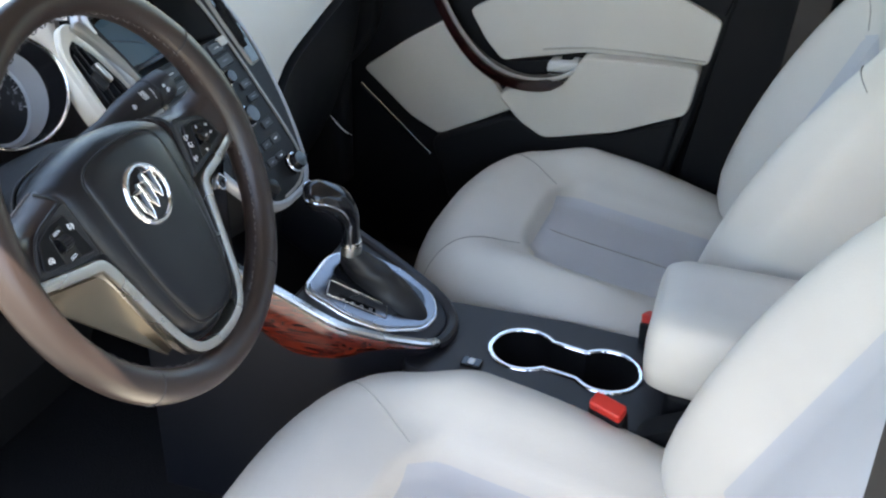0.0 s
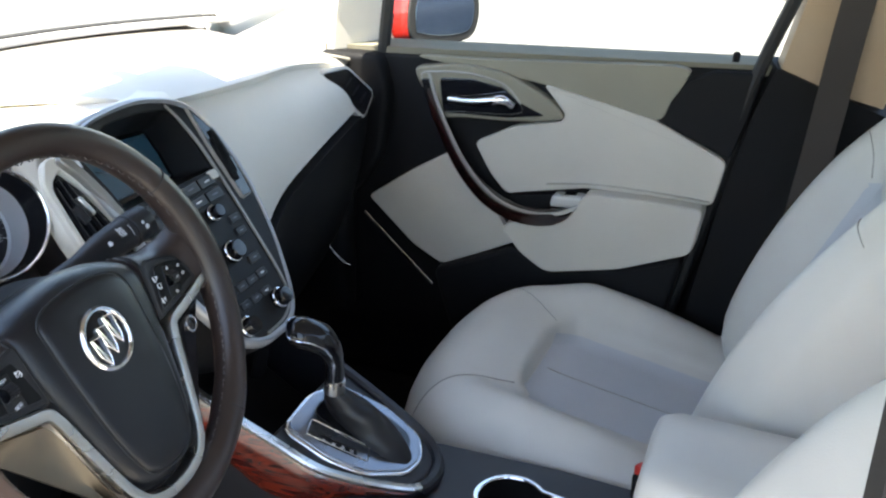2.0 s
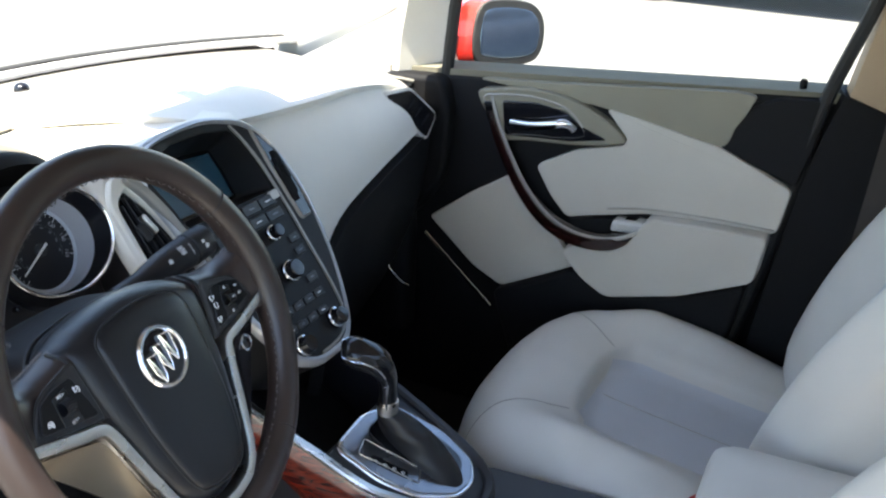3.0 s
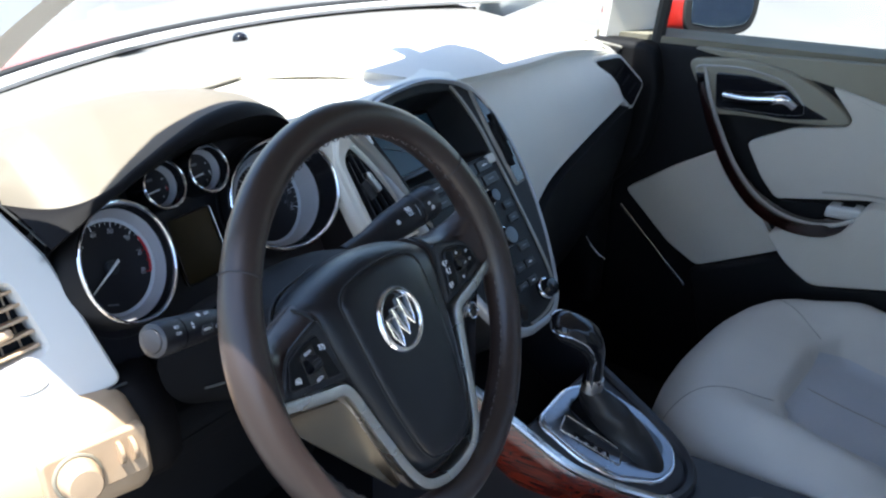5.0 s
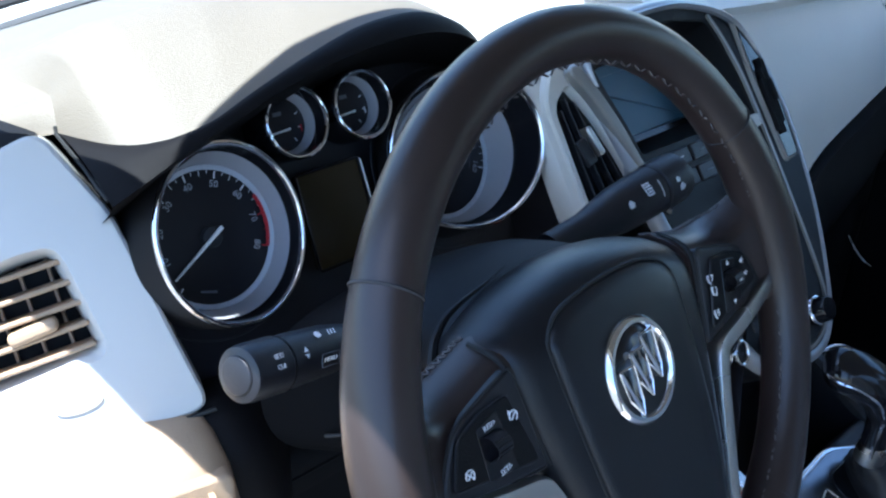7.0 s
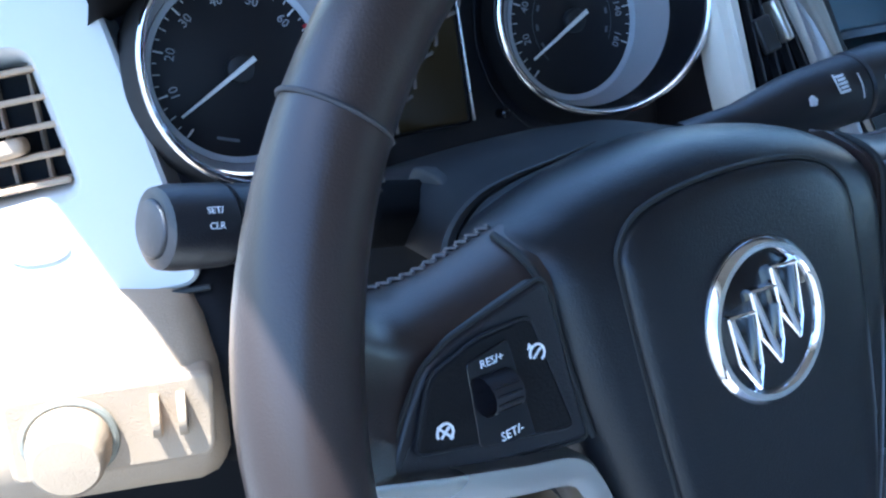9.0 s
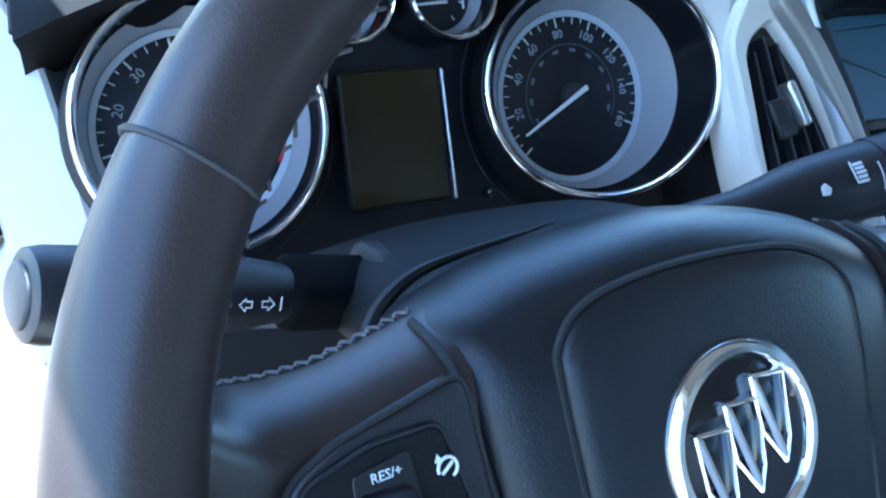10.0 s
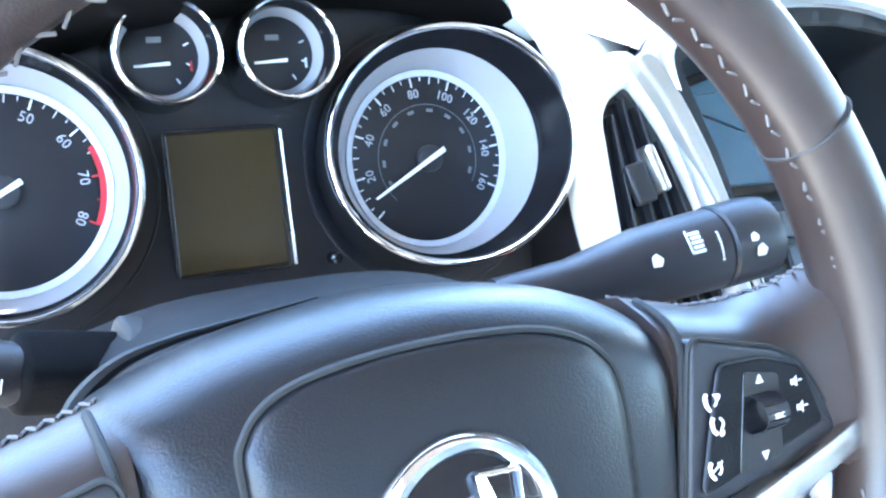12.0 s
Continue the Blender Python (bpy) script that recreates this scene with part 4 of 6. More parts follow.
        if s < 0:
            words("RES/+", 0.0036, at(WHEEL, -0.1150, 0.0155, 0.0055, 3), PRINT, sp)
            words("SET/-", 0.0040, at(WHEEL, -0.1115, -0.0085, 0.0055, 6), PRINT, sp)
            for ix, iy, cross in ((-0.1345, -0.0005, True), (-0.0980, 0.0125, False)):
                part("cruise_symbol", tube([T(WHEEL, ix + 0.0028 * math.cos(q), iy + 0.0028 * math.sin(q), 0.0052) for q in [radians(-60 + 26 * j) for j in range(11)]], 0.00045, n=5, up=N), PRINT, sp)
                part("cruise_symbol", box(0.0044, 0.0009, 0.0003, at(WHEEL, ix, iy, 0.0052, 40), 0.0001), PRINT, sp)
                if cross:
                    part("cruise_symbol", box(0.0070, 0.0008, 0.0003, at(WHEEL, ix, iy, 0.0053, -45), 0.0001), PRINT, sp)
                else:
                    part("cruise_symbol", prism([(-0.0012, 0.0), (0.0006, 0.0014), (0.0008, -0.0010)], 0, 0.0004, at(WHEEL, ix - 0.0024, iy + 0.0026, 0.0050, 30), 0.0001), PRINT, sp)
        else:
            for ix, iy, k in ((0.0925, 0.0135, 0), (0.0945, 0.0055, 1), (0.0920, -0.0085, 2)):
                F = at(WHEEL, ix, iy, 0.0050, -18)
                part("phone_symbol", tube([T(F, *p) for p in ((-0.0024, 0.0022, 0.0001), (-0.0028, 0.0008, 0.0001), (-0.0014, -0.0016, 0.0001), (0.0004, -0.0026, 0.0001))], 0.0007, n=6, up=N), PRINT, sp)
                part("wave_symbol", tube([T(F, 0.0006 + 0.0020 * math.cos(q), 0.0004 + 0.0020 * math.sin(q), 0.0001) for q in [radians(-50 + 20 * j) for j in range(8)]], 0.0004, n=5, up=N), PRINT, sp)
                if k == 2:
                    part("stroke_symbol", box(0.0060, 0.0007, 0.0003, at(F, 0.0004, 0.0010, 0.0002, 50), 0.0001), PRINT, sp)
                else:
                    part("head_symbol", disc(0.0011, 0, 0.0003, at(F, 0.0026, 0.0020 - 0.004 * k), 0.0001, 12), PRINT, sp)
            for iy, way in ((0.0165, 1), (-0.0085, -1)):
                part("arrow_mark", prism([(-0.0017, -0.0012 * way), (0.0017, -0.0012 * way), (0, 0.0018 * way)], 0, 0.0003, at(WHEEL, 0.1145, iy, 0.0054), 0.0001), PRINT, sp)
            words("SRC", 0.0026, at(WHEEL, 0.1147, 0.0055, 0.0128), PRINT, sp)
            for ix, iy in ((0.1310, 0.0125), (0.1330, 0.0035)):
                part("volume_symbol", prism([(-0.0014, -0.0009), (0.0002, -0.0009), (0.0014, -0.0019), (0.0014, 0.0019), (0.0002, 0.0009), (-0.0014, 0.0009)], 0, 0.0003, at(WHEEL, ix, iy, 0.0050), 0.0001), PRINT, sp)
                part("volume_symbol", box(0.0018, 0.0005, 0.0003, at(WHEEL, ix + 0.0032, iy, 0.0050), 0.0001), PRINT, sp)
        # silver arm running into the V
        arm = catmull([(s * 0.165, -0.010, 0.004), (s * 0.140, -0.0165, 0.0055), (s * 0.112, -0.0235, 0.0055), (s * 0.092, -0.0285, 0.0050), (s * 0.085, -0.038, 0.0055), (s * 0.0785, -0.057, 0.0060), (s * 0.067, -0.093, 0.0075), (s * 0.055, -0.126, 0.0095), (s * 0.040, -0.1455, 0.010), (s * 0.018, -0.1535, 0.010), (0, -0.155, 0.010)], 5, False)
        part("silver_trim", sweep([T(WHEEL, *p) for p in arm], [(-0.0058, -0.012), (0.0058, -0.012), (0.0058, -0.0005), (0.0044, 0.0024), (0.0, 0.0032), (-0.0044, 0.0024), (-0.0058, -0.0005)], up=N), SATIN, w, "satin silver spoke trim")
        # hollow satin plate between arm, V leg and rim
        leg = catmull([(s * 0.158, -0.017, 0.0), (s * 0.110, -0.030, 0.001), (s * 0.093, -0.040, 0.001), (s * 0.079, -0.080, 0.002), (s * 0.064, -0.128, 0.004)], 3, False)
        low = [Vector((s * 0.152, -0.029, -0.014)).lerp(Vector((s * 0.066, -0.134, -0.004)), k / (len(leg) - 1)) for k in range(len(leg))]
        part("lower_plate", shell([[T(WHEEL, *a) for a in leg], [T(WHEEL, *(a.lerp(b, 0.5) - Vector((0, 0, 0.004)))) for a, b in zip(leg, low)], [T(WHEEL, *b) for b in low]], 0.004), TINTEDSATIN if s < 0 else GLOSS, w, "tapering satin plate, cabin reflection put into its colour" if s < 0 else "black plate with a knurled wheel")
        if s > 0:
            kn = part("paddle_ring", torus(0.0075, 0.0011, at(WHEEL, 0.1215, -0.046, -0.002), 28, 8), CHROME, w, "small chrome ring")
            part("paddle_face", disc(0.0066, -0.006, 0.0005, at(WHEEL, 0.1215, -0.046, -0.002), 0.0008, 24), GLOSS, kn)
    # round badge with three slanted plain shields
    M = at(WHEEL, -0.004, -0.0035, 0.0120) @ pose(0, 0, 0, -4, 0, 0)
    badge = part("badge_ring", lathe([(0.0240, -0.001), (0.0242, 0.0018), (0.0256, 0.0036), (0.0276, 0.0036), (0.0294, 0.0020), (0.0300, 0.0), (0.0300, -0.001)], M, 64, close=True), CHROME, w, "chrome badge ring")
    part("badge_field", disc(0.0244, -0.003, 0.0006, M, 0.0003, 48), GLOSS, badge)
    bar = [(-0.0009, -0.0016), (0.0009, -0.0016), (0.0007, 0.0010), (0.0, 0.0016), (-0.0007, 0.0010)]
    for k, (x0, y0) in enumerate(((-0.0205, 0.0062), (-0.0083, 0.0122), (0.0032, 0.0180))):
        tl, tr, rb, bp, lb = (x0, y0), (x0 + 0.0130, y0 - 0.0008), (x0 + 0.0128, y0 - 0.0200), (x0 + 0.0102, y0 - 0.0275), (x0 + 0.0022, y0 - 0.0165)
        sh = part("shield", prism([tl, tr, rb, bp, lb], 0.0, 0.0012, M, 0.0003), GLOSS, badge, "dark shield with chrome edges")
        outline = [T(M, p[0], p[1], 0.0022) for p in (lb, tl, tr, rb, bp)]
        part("edge", sweep(outline[:2], bar, up=N), CHROME, sh)
        part("edge", sweep(outline[1:3], bar, up=N), CHROME, sh)
        part("edge", sweep(outline[2:4], [(x * 0.6, z) for x, z in bar], up=N), CHROME, sh)
        part("edge", sweep([outline[3], outline[4]], [(x * 0.8, z) for x, z in bar], up=N), CHROME, sh)
        part("edge", sweep([outline[0], outline[4]], bar, up=N), CHROME, sh)
        part("diagonal", sweep([T(M, x0 + 0.0008, y0 - 0.0008, 0.0024), T(M, bp[0] - 0.0004, bp[1] + 0.0016, 0.0024)], [(x * 1.9, z) for x, z in bar], up=N), CHROME, sh, "chrome diagonal")
    return w


def column():
    c = thing("steering_column", (-0.37, 0.15, 0.85), "black steering column shroud", "steering column")
    rows = []
    for n, hl, hr, top, bot in ((-0.040, 0.060, 0.060, 0.036, -0.036), (-0.043, 0.082, 0.084, 0.050, -0.040), (-0.047, 0.091, 0.094, 0.0565, -0.043), (-0.056, 0.0935, 0.098, 0.0575, -0.044), (-0.062, 0.086, 0.097, 0.0560, -0.044), (-0.09, 0.078, 0.101, 0.0600, -0.045), (-0.115, 0.070, 0.104, 0.0620, -0.045), (-0.14, 0.088, 0.106, 0.0600, -0.046), (-0.20, 0.104, 0.104, 0.050, -0.046)):
        row = []
        for k in range(48):
            q = 2 * math.pi * k / 48
            cx, sy = math.cos(q), math.sin(q)
            side = hr if cx > 0 else hl + (0.096 - hl) * (max(0, sy) ** 1.5 + max(0, -sy))
            x = side * math.copysign(abs(cx) ** 0.7, cx)
            y = (top if sy > 0 else -bot) * math.copysign(abs(sy) ** 0.75, sy)
            row.append(T(WHEEL, x, y, n))
        rows.append(row)
    part("shroud", grid([r[46:] + r[:22] for r in rows]), COLUMN, c, "dark matt upper shroud", 60)
    part("lower_shroud", grid([r[21:47] for r in rows]), UNDER, c, "lower shroud, darkened for its shade", 60)
    part("shroud_front", grid([rows[0], [T(WHEEL, 0, 0, -0.040)] * 48], loop=True), UNDER, c)
    part("ridge", tube(catmull([T(WHEEL, x, y, z) for x, y, z in ((-0.092, 0.030, -0.050), (-0.086, 0.043, -0.050), (-0.074, 0.0515, -0.051), (-0.058, 0.0555, -0.052), (-0.034, 0.0580, -0.054), (-0.008, 0.0600, -0.060))], 5, False), 0.0036, n=8, up=N, scale=lambda t: 1.0 - 0.93 * t), COLUMN, c, "rounded front ridge")
    part("stalk_pocket", prism(rounded([(-0.016, -0.016), (0.016, -0.016), (0.017, 0.014), (-0.012, 0.018)], 0.008), -0.012, 0.0, frame_of((-0.441, 0.112, 0.924), (0.05, -0.93, 0.35), (0.25, 0.35, 0.90), (-0.97, 0.05, 0.22)), 0.002), RUBBER, c, "black pocket behind the stalk")
    part("split_line", tube([T(WHEEL, -0.0945, -0.002 - 0.012 * k / 6, -0.056 - 0.10 * k / 6) for k in range(7)], 0.0012, n=6), RUBBER, c, "joint between the shroud halves")
    part("tilt_lever", sweep([T(WHEEL, *p) for p in catmull([(-0.045, -0.050, -0.10), (-0.062, -0.060, -0.098), (-0.078, -0.066, -0.095), (-0.090, -0.068, -0.092)], 4, False)], [(-0.008, -0.004), (0.008, -0.004), (0.009, 0.002), (0.0, 0.005), (-0.009, 0.002)]), DARK, c, "black tilt lever")
    # left stalk
    def stalk(name, label, root, tip, r0, r1, cap):
        st = thing(name, root, label, "control stalk")
        a, b = Vector(root), Vector(tip)
        z = (b - a).normalized()
        x = z.cross(Vector((0, -0.35, 0.94))).normalized()
        y = z.cross(x)
        M = frame_of(a, x, y, z)
        L = (b - a).length
        part("arm", lathe([(0.0001, 0.0), (r0, 0.0), (r0, L * 0.25), (r0 * 1.15, L * 0.33), (r1 * 0.95, L * 0.5), (r1, L * 0.72), (r1, L * 0.78)], M, 28), SOFT, st, "black stalk")
        if cap:
            part("root_block", box(r1 * 1.62, r1 * 1.55, L * 0.34, at(M, 0, 0, L * 0.15), 0.0045), UNDER, st, "matt black root block")
        part("collar", torus(r1 * 0.97, 0.0008, at(M, 0, 0, L * 0.785), 28, 6), DARK, st)
        part("end_knob", lathe([(r1 * 0.97, L * 0.79), (r1 * 1.04, L * 0.80), (r1 * 1.04, L * 0.95), (r1 * 0.98, L * 0.99), (r1 * 0.8, L * 1.0), (0.0001, L * 1.002)], M, 28), SOFT, st, "ribbed end knob")
        if cap:
            part("end_button", disc(r1 * 0.72, L * 0.99, L * 1.012, M, 0.0012, 24), SOFT, st, "round push button")
        return st, M, L
    st, M, L = stalk("indicator_stalk", "black indicator stalk with printed symbols", (-0.435, 0.115, 0.920), (-0.554, 0.095, 0.953), 0.009, 0.0142, True)
    return st, M, L, stalk


DASH = dashboard()
side_vent()
left_vent()
knee_panel()
cluster()
wheel()
ST_L, M_L, L_L, stalk = column()
ST_R, M_R, L_R = stalk("wiper_stalk", "black wiper stalk with printed symbols", (-0.285, 0.125, 0.915), (-0.148, 0.120, 0.934), 0.012, 0.0185, False)


def centre_stack():
    s = thing("centre_stack", (0, 0.12, 0.8), "black centre stack with screen, buttons and silver frame", "centre stack")
    out = catmull([(0.078, 0.285), (0.108, 0.246), (0.120, 0.19), (0.116, 0.13), (0.098, 0.06), (0.066, -0.008), (0.035, -0.034), (0, -0.038), (-0.035, -0.034), (-0.070, -0.008), (-0.100, 0.06), (-0.116, 0.13), (-0.122, 0.19), (-0.135, 0.246), (-0.136, 0.280), (-0.100, 0.302), (-0.04, 0.309), (0.02, 0.306)], 5)
    rim = offset(out, 0.0085)
    part("frame", grid([[T(STACK, p.x, p.y, h) for p in ring] for ring, h in ((offset(out, -0.002), -0.004), (offset(out, -0.002), 0.003), (offset(out, -0.0005), 0.0068), (offset(out, 0.0025), 0.0088), (offset(out, 0.0062), 0.009), (rim, 0.0075), (rim, -0.004))], loop=True), FRAMEMAT, s, "pale silver frame")
    part("frame_side", grid([[T(STACK, p.x, p.y, h) for p in offset(out, -0.0015)] for h in (-0.10, -0.003)], loop=True), COLUMN, s, "dark side of the stack")
    # face with the opening of the recessed screen
    mouth = rounded([(-0.106, 0.190), (-0.110, 0.220), (-0.118, 0.250), (-0.123, 0.272), (-0.060, 0.2905), (0.0, 0.2895), (0.046, 0.281), (0.0605, 0.240), (0.0625, 0.187)], 0.005, 3)
    back = rounded([(-0.096, 0.203), (-0.102, 0.225), (-0.108, 0.250), (-0.110, 0.270), (-0.060, 0.282), (0.0, 0.281), (0.0465, 0.276), (0.0485, 0.240), (0.0455, 0.203)], 0.005, 3)

    turn = [2 * math.pi * k / 144 for k in range(144)]
    edge, hole, inner = [reach_from(rim, q, (-0.03, 0.238)) for q in turn], [reach_from(mouth, q, (-0.03, 0.238)) for q in turn], [reach_from(back, q, (-0.03, 0.238)) for q in turn]
    part("face", grid([[T(STACK, p.x, p.y, h) for p in ring] for ring, h in ((edge, 0.0060), (edge, 0.0085), ([a.lerp(b, 0.85) for a, b in zip(edge, hole)], 0.0085), (hole, 0.0072))], loop=True), COLUMN, s, "dark face")
    part("screen_hood", grid([[T(STACK, p.x, p.y, h) for p in ring] for ring, h in ((hole, 0.0072), ([a.lerp(b, 0.03) for a, b in zip(hole, inner)], 0.003), (inner, -0.041))], loop=True), COLUMN, s, "dark walls of the screen recess")
    sc = part("screen", prism(offset(back, 0.0055), -0.043, -0.0385, STACK, 0.001), SCREEN, s, "glossy screen, sky reflection put into its blue")
    part("screen_bezel", prism(offset(back, -0.002), -0.05, -0.0395, STACK, 0.001), GLOSS, sc, "black screen border")
    part("vent_band", prism(catmull([(-0.152, 0.271), (-0.140, 0.247), (-0.1295, 0.218), (-0.1195, 0.1875), (-0.107, 0.142), (-0.101, 0.142), (-0.1120, 0.190), (-0.1180, 0.2197), (-0.1275, 0.249), (-0.138, 0.272), (-0.146, 0.277)], 4), -0.004, 0.0115, STACK, 0.0030, 4), DULL, s, "pale silver band beside the vent")
    arc = [p for p in offset(out, 0.004) if p.y > (0.255 if p.x < 0 else 0.19)]
    arc.sort(key=lambda p: math.atan2(p.y - 0.19, p.x))
    rise = [0.006 + 0.010 * max(0, min(1, (p.y - 0.19) / 0.09)) for p in arc]
    part("brow", shell([[T(STACK, p.x * f, 0.15 + (p.y - 0.15) * f, 0.004 + (h - 0.004) * k) for p, h in zip(arc, rise)] for f, k in ((1.0, 0.0), (1.005, 0.5), (0.998, 0.9), (0.985, 1.0))], 0.004), FRAMEMAT, s, "pale silver brow over the screen", 60)
    # button rows
    for r, (v, n, w, h) in enumerate(((0.176, 4, 0.0315, 0.015), (0.157, 4, 0.0315, 0.015), (0.118, 6, 0.021, 0.011), (0.100, 6, 0.020, 0.011), (0.062, 5, 0.022, 0.012), (0.040, 5, 0.020, 0.011), (0.018, 4, 0.020, 0.010))):
        for k in range(n):
            w = min(w, 0.126 / n)
            x = -0.014 + (k - (n - 1) / 2) * (w + 0.003)
            if r in (2, 3, 4) and abs(x - 0.006) < 0.024:
                continue
            part("button", box(w, h, 0.006, at(STACK, x, v, 0.0078), 0.0015), SOFT, s)
            part("button_mark", box(w * 0.35, 0.0016, 0.0003, at(STACK, x, v, 0.0110), 0.0001), PRINT if (k + r) % 3 == 0 else GREYPRINT, s)
    part("hazard_key", box(0.016, 0.012, 0.006, at(STACK, 0.056, 0.180, 0.0095), 0.0015), PALE, s, "pale key")
    for nm, x, v, r in (("volume_knob", 0.004, 0.083, 0.0125), ("tuning_knob", 0.012, 0.136, 0.009), ("temperature_knob", -0.047, -0.005, 0.012), ("temperature_knob", 0.032, 0.000, 0.012)):
        M = at(STACK, x, v, 0.0085)
        kn = part(nm, lathe([(r * 1.08, 0.0), (r * 1.05, 0.004), (r, 0.006), (r * 0.93, 0.016), (r * 0.85, 0.018), (0.0001, 0.0182)], M, 32), GLOSS, s, "round black knob")
        part("knob_ring", torus(r * 1.02, 0.0018, at(M, 0, 0, 0.0055), 32, 8), CHROME, kn, "chrome ring")
    part("silver_line", sweep([T(STACK, p[0], p[1], 0.0095) for p in catmull([(0.050, 0.286), (0.059, 0.262), (0.0665, 0.225), (0.068, 0.18), (0.067, 0.12), (0.063, 0.03), (0.050, -0.008), (0.022, -0.024), (-0.02, -0.027)], 6, False)], [(-0.0022, -0.003), (0.0022, -0.003), (0.0016, 0.0012), (-0.0016, 0.0012)], up=(0, -0.8, 0.6)), DULL, s, "thin dull silver line")
    # upright outlets either side of the screen
    for sgn in (-1, 1):
        v = thing("centre_air_vent", (sgn * 0.15, 0.2, 0.93), "upright black air vent with silver rim and tab", "air vent", "vents beside the screen")
        ang = 0 if sgn < 0 else 6
        M = STACK @ pose(-0.156 if sgn < 0 else 0.0945, 0.205 if sgn > 0 else 0.219, 0.004, 0, ang, 0)
        if sgn < 0:
            o = rounded([(-0.0245, -0.078), (-0.0220, -0.020), (-0.0195, 0.026), (-0.013, 0.036), (0.004, 0.0455), (0.0195, 0.016), (0.0300, -0.020), (0.0420, -0.078)], 0.005, 5)
            outer = rounded([(-0.031, -0.078), (-0.029, 0.036), (-0.008, 0.062), (0.010, 0.062), (0.036, 0.012), (0.047, -0.078)], 0.012, 6)
            part("rim", grid([[T(M, p[0], p[1], h) for p in ring] for ring, h in ((outer, -0.012), (outer, -0.004), (offset(outer, 0.002), -0.002))], loop=True), CREAM, v, "cream housing")
            part("inner_rim", grid([[T(M, *reach_from(poly, q), h) for q in [2 * math.pi * k / 96 for k in range(96)]] for poly, h in ((offset(outer, 0.002), -0.002), (offset(o, -0.0015), -0.002), (o, -0.004), (offset(o, 0.001), -0.010))], loop=True), CREAM, v, "cream rim")
        else:
            o = rounded([(0.010, -0.070), (0.0165, -0.020), (0.0165, 0.022), (0.004, 0.055), (-0.012, 0.070), (-0.015, 0.010), (-0.013, -0.070)], 0.005, 4)
            part("rim", prism(offset(o, -0.003), -0.02, 0.004, M, 0.002), DULL, v, "dull silver rim")
            part("inner_rim", prism(offset(o, -0.001), -0.02, 0.0062, M, 0.002), DULL, v)
        part("opening", prism(offset(o, -0.001 if sgn < 0 else 0.001), -0.02, -0.009 if sgn < 0 else 0.0066, M, 0.001), GLOSS, v)
        for k in range(4):
            if sgn < 0:
                a, b = Vector((-0.0125 + 0.0085 * k, (0.028, 0.036, 0.032, 0.012)[k])), Vector((-0.014 + 0.0150 * k, -0.076))
                mid, run = (a + b) / 2, a - b
                part("slat", box(0.0014, run.length, 0.006, at(M, mid.x, mid.y, -0.0060, math.degrees(math.atan2(run.y, run.x)) - 90), 0.0005), SLAT, v, "dark grey slat")
            else:
                part("slat", box(0.0022, 0.075 - 0.012 * abs(k - 1), 0.006, at(M, (-0.008 + k * 0.011) * -0.45, -0.005 - k * 0.004, 0.0080, -4), 0.0006), DARK, v)
        if sgn < 0:
            part("tab", box(0.0062, 0.026, 0.012, at(M, 0.0030, -0.004, 0.0000, 14), 0.0026), SATIN, v, "silver tab")
            part("tab_wing", box(0.013, 0.022, 0.004, at(M, -0.0055, -0.010, -0.0020, 12), 0.0015), SLAT, v)
        else:
            part("tab", box(0.0055, 0.022, 0.010, at(M, 0, -0.004, 0.0095), 0.0022), DARK, v)
    # cream surround left of the stack, down to the column
    t = thing("stack_surround", (-0.18, 0.2, 0.9), "cream dash surround between gauges and stack", "dash trim")
    L = catmull([(-0.146, 0.190, 0.80), (-0.160, 0.200, 0.838), (-0.173, 0.207, 0.870), (-0.1865, 0.216, 0.908), (-0.187, 0.236, 0.945), (-0.190, 0.252, 0.976), (-0.202, 0.275, 0.998), (-0.225, 0.330, 1.010)], 4, False)
    R = catmull([T(STACK, x, v, h) for x, v, h in ((-0.150, 0.045, -0.004), (-0.170, 0.092, -0.004), (-0.184, 0.135, -0.004), (-0.1835, 0.185, -0.004), (-0.1825, 0.230, -0.004), (-0.178, 0.262, -0.006), (-0.150, 0.295, -0.020))] + [(-0.09, 0.330, 1.000)], 4, False)
    part("surround", shell([[a.lerp(b, k / 4) + Vector((-0.002 * math.sin(math.pi * k / 4), -0.004 * math.sin(math.pi * k / 4), 0)) for a, b in zip(L, R)] for k in range(5)], 0.008), CREAM, t, "cream trim")
    part("surround_return", grid([R[10:], [p + Vector((0.022, 0.008, -0.003)) for p in R[10:]], [p + Vector((0.045, 0.018, -0.008)) for p in R[10:]]]), CREAM, t)
    part("surround_side", grid([L, [p + Vector((0.001, 0.03, 0)) for p in L], [p + Vector((0.002, 0.09, 0)) for p in L]]), SOFT, t)
    cap0 = [T(STACK, x, 0.302 - 0.9 * max(0, abs(x) - 0.06) ** 1.2, -0.002) for x in [k * 0.0125 - 0.115 for k in range(17)]]
    cap1 = [Vector((k * 0.0195 - 0.20, 0.315, 0.988)) for k in range(17)]
    cap2 = [Vector((k * 0.023 - 0.235, 0.47, 0.990)) for k in range(17)]
    part("stack_cap", grid([cap0, [a.lerp(b, 0.5) + Vector((0, -0.01, 0.006)) for a, b in zip(cap0, cap1)], cap1, cap2]), CREAM, t, "cream pad over the screen")


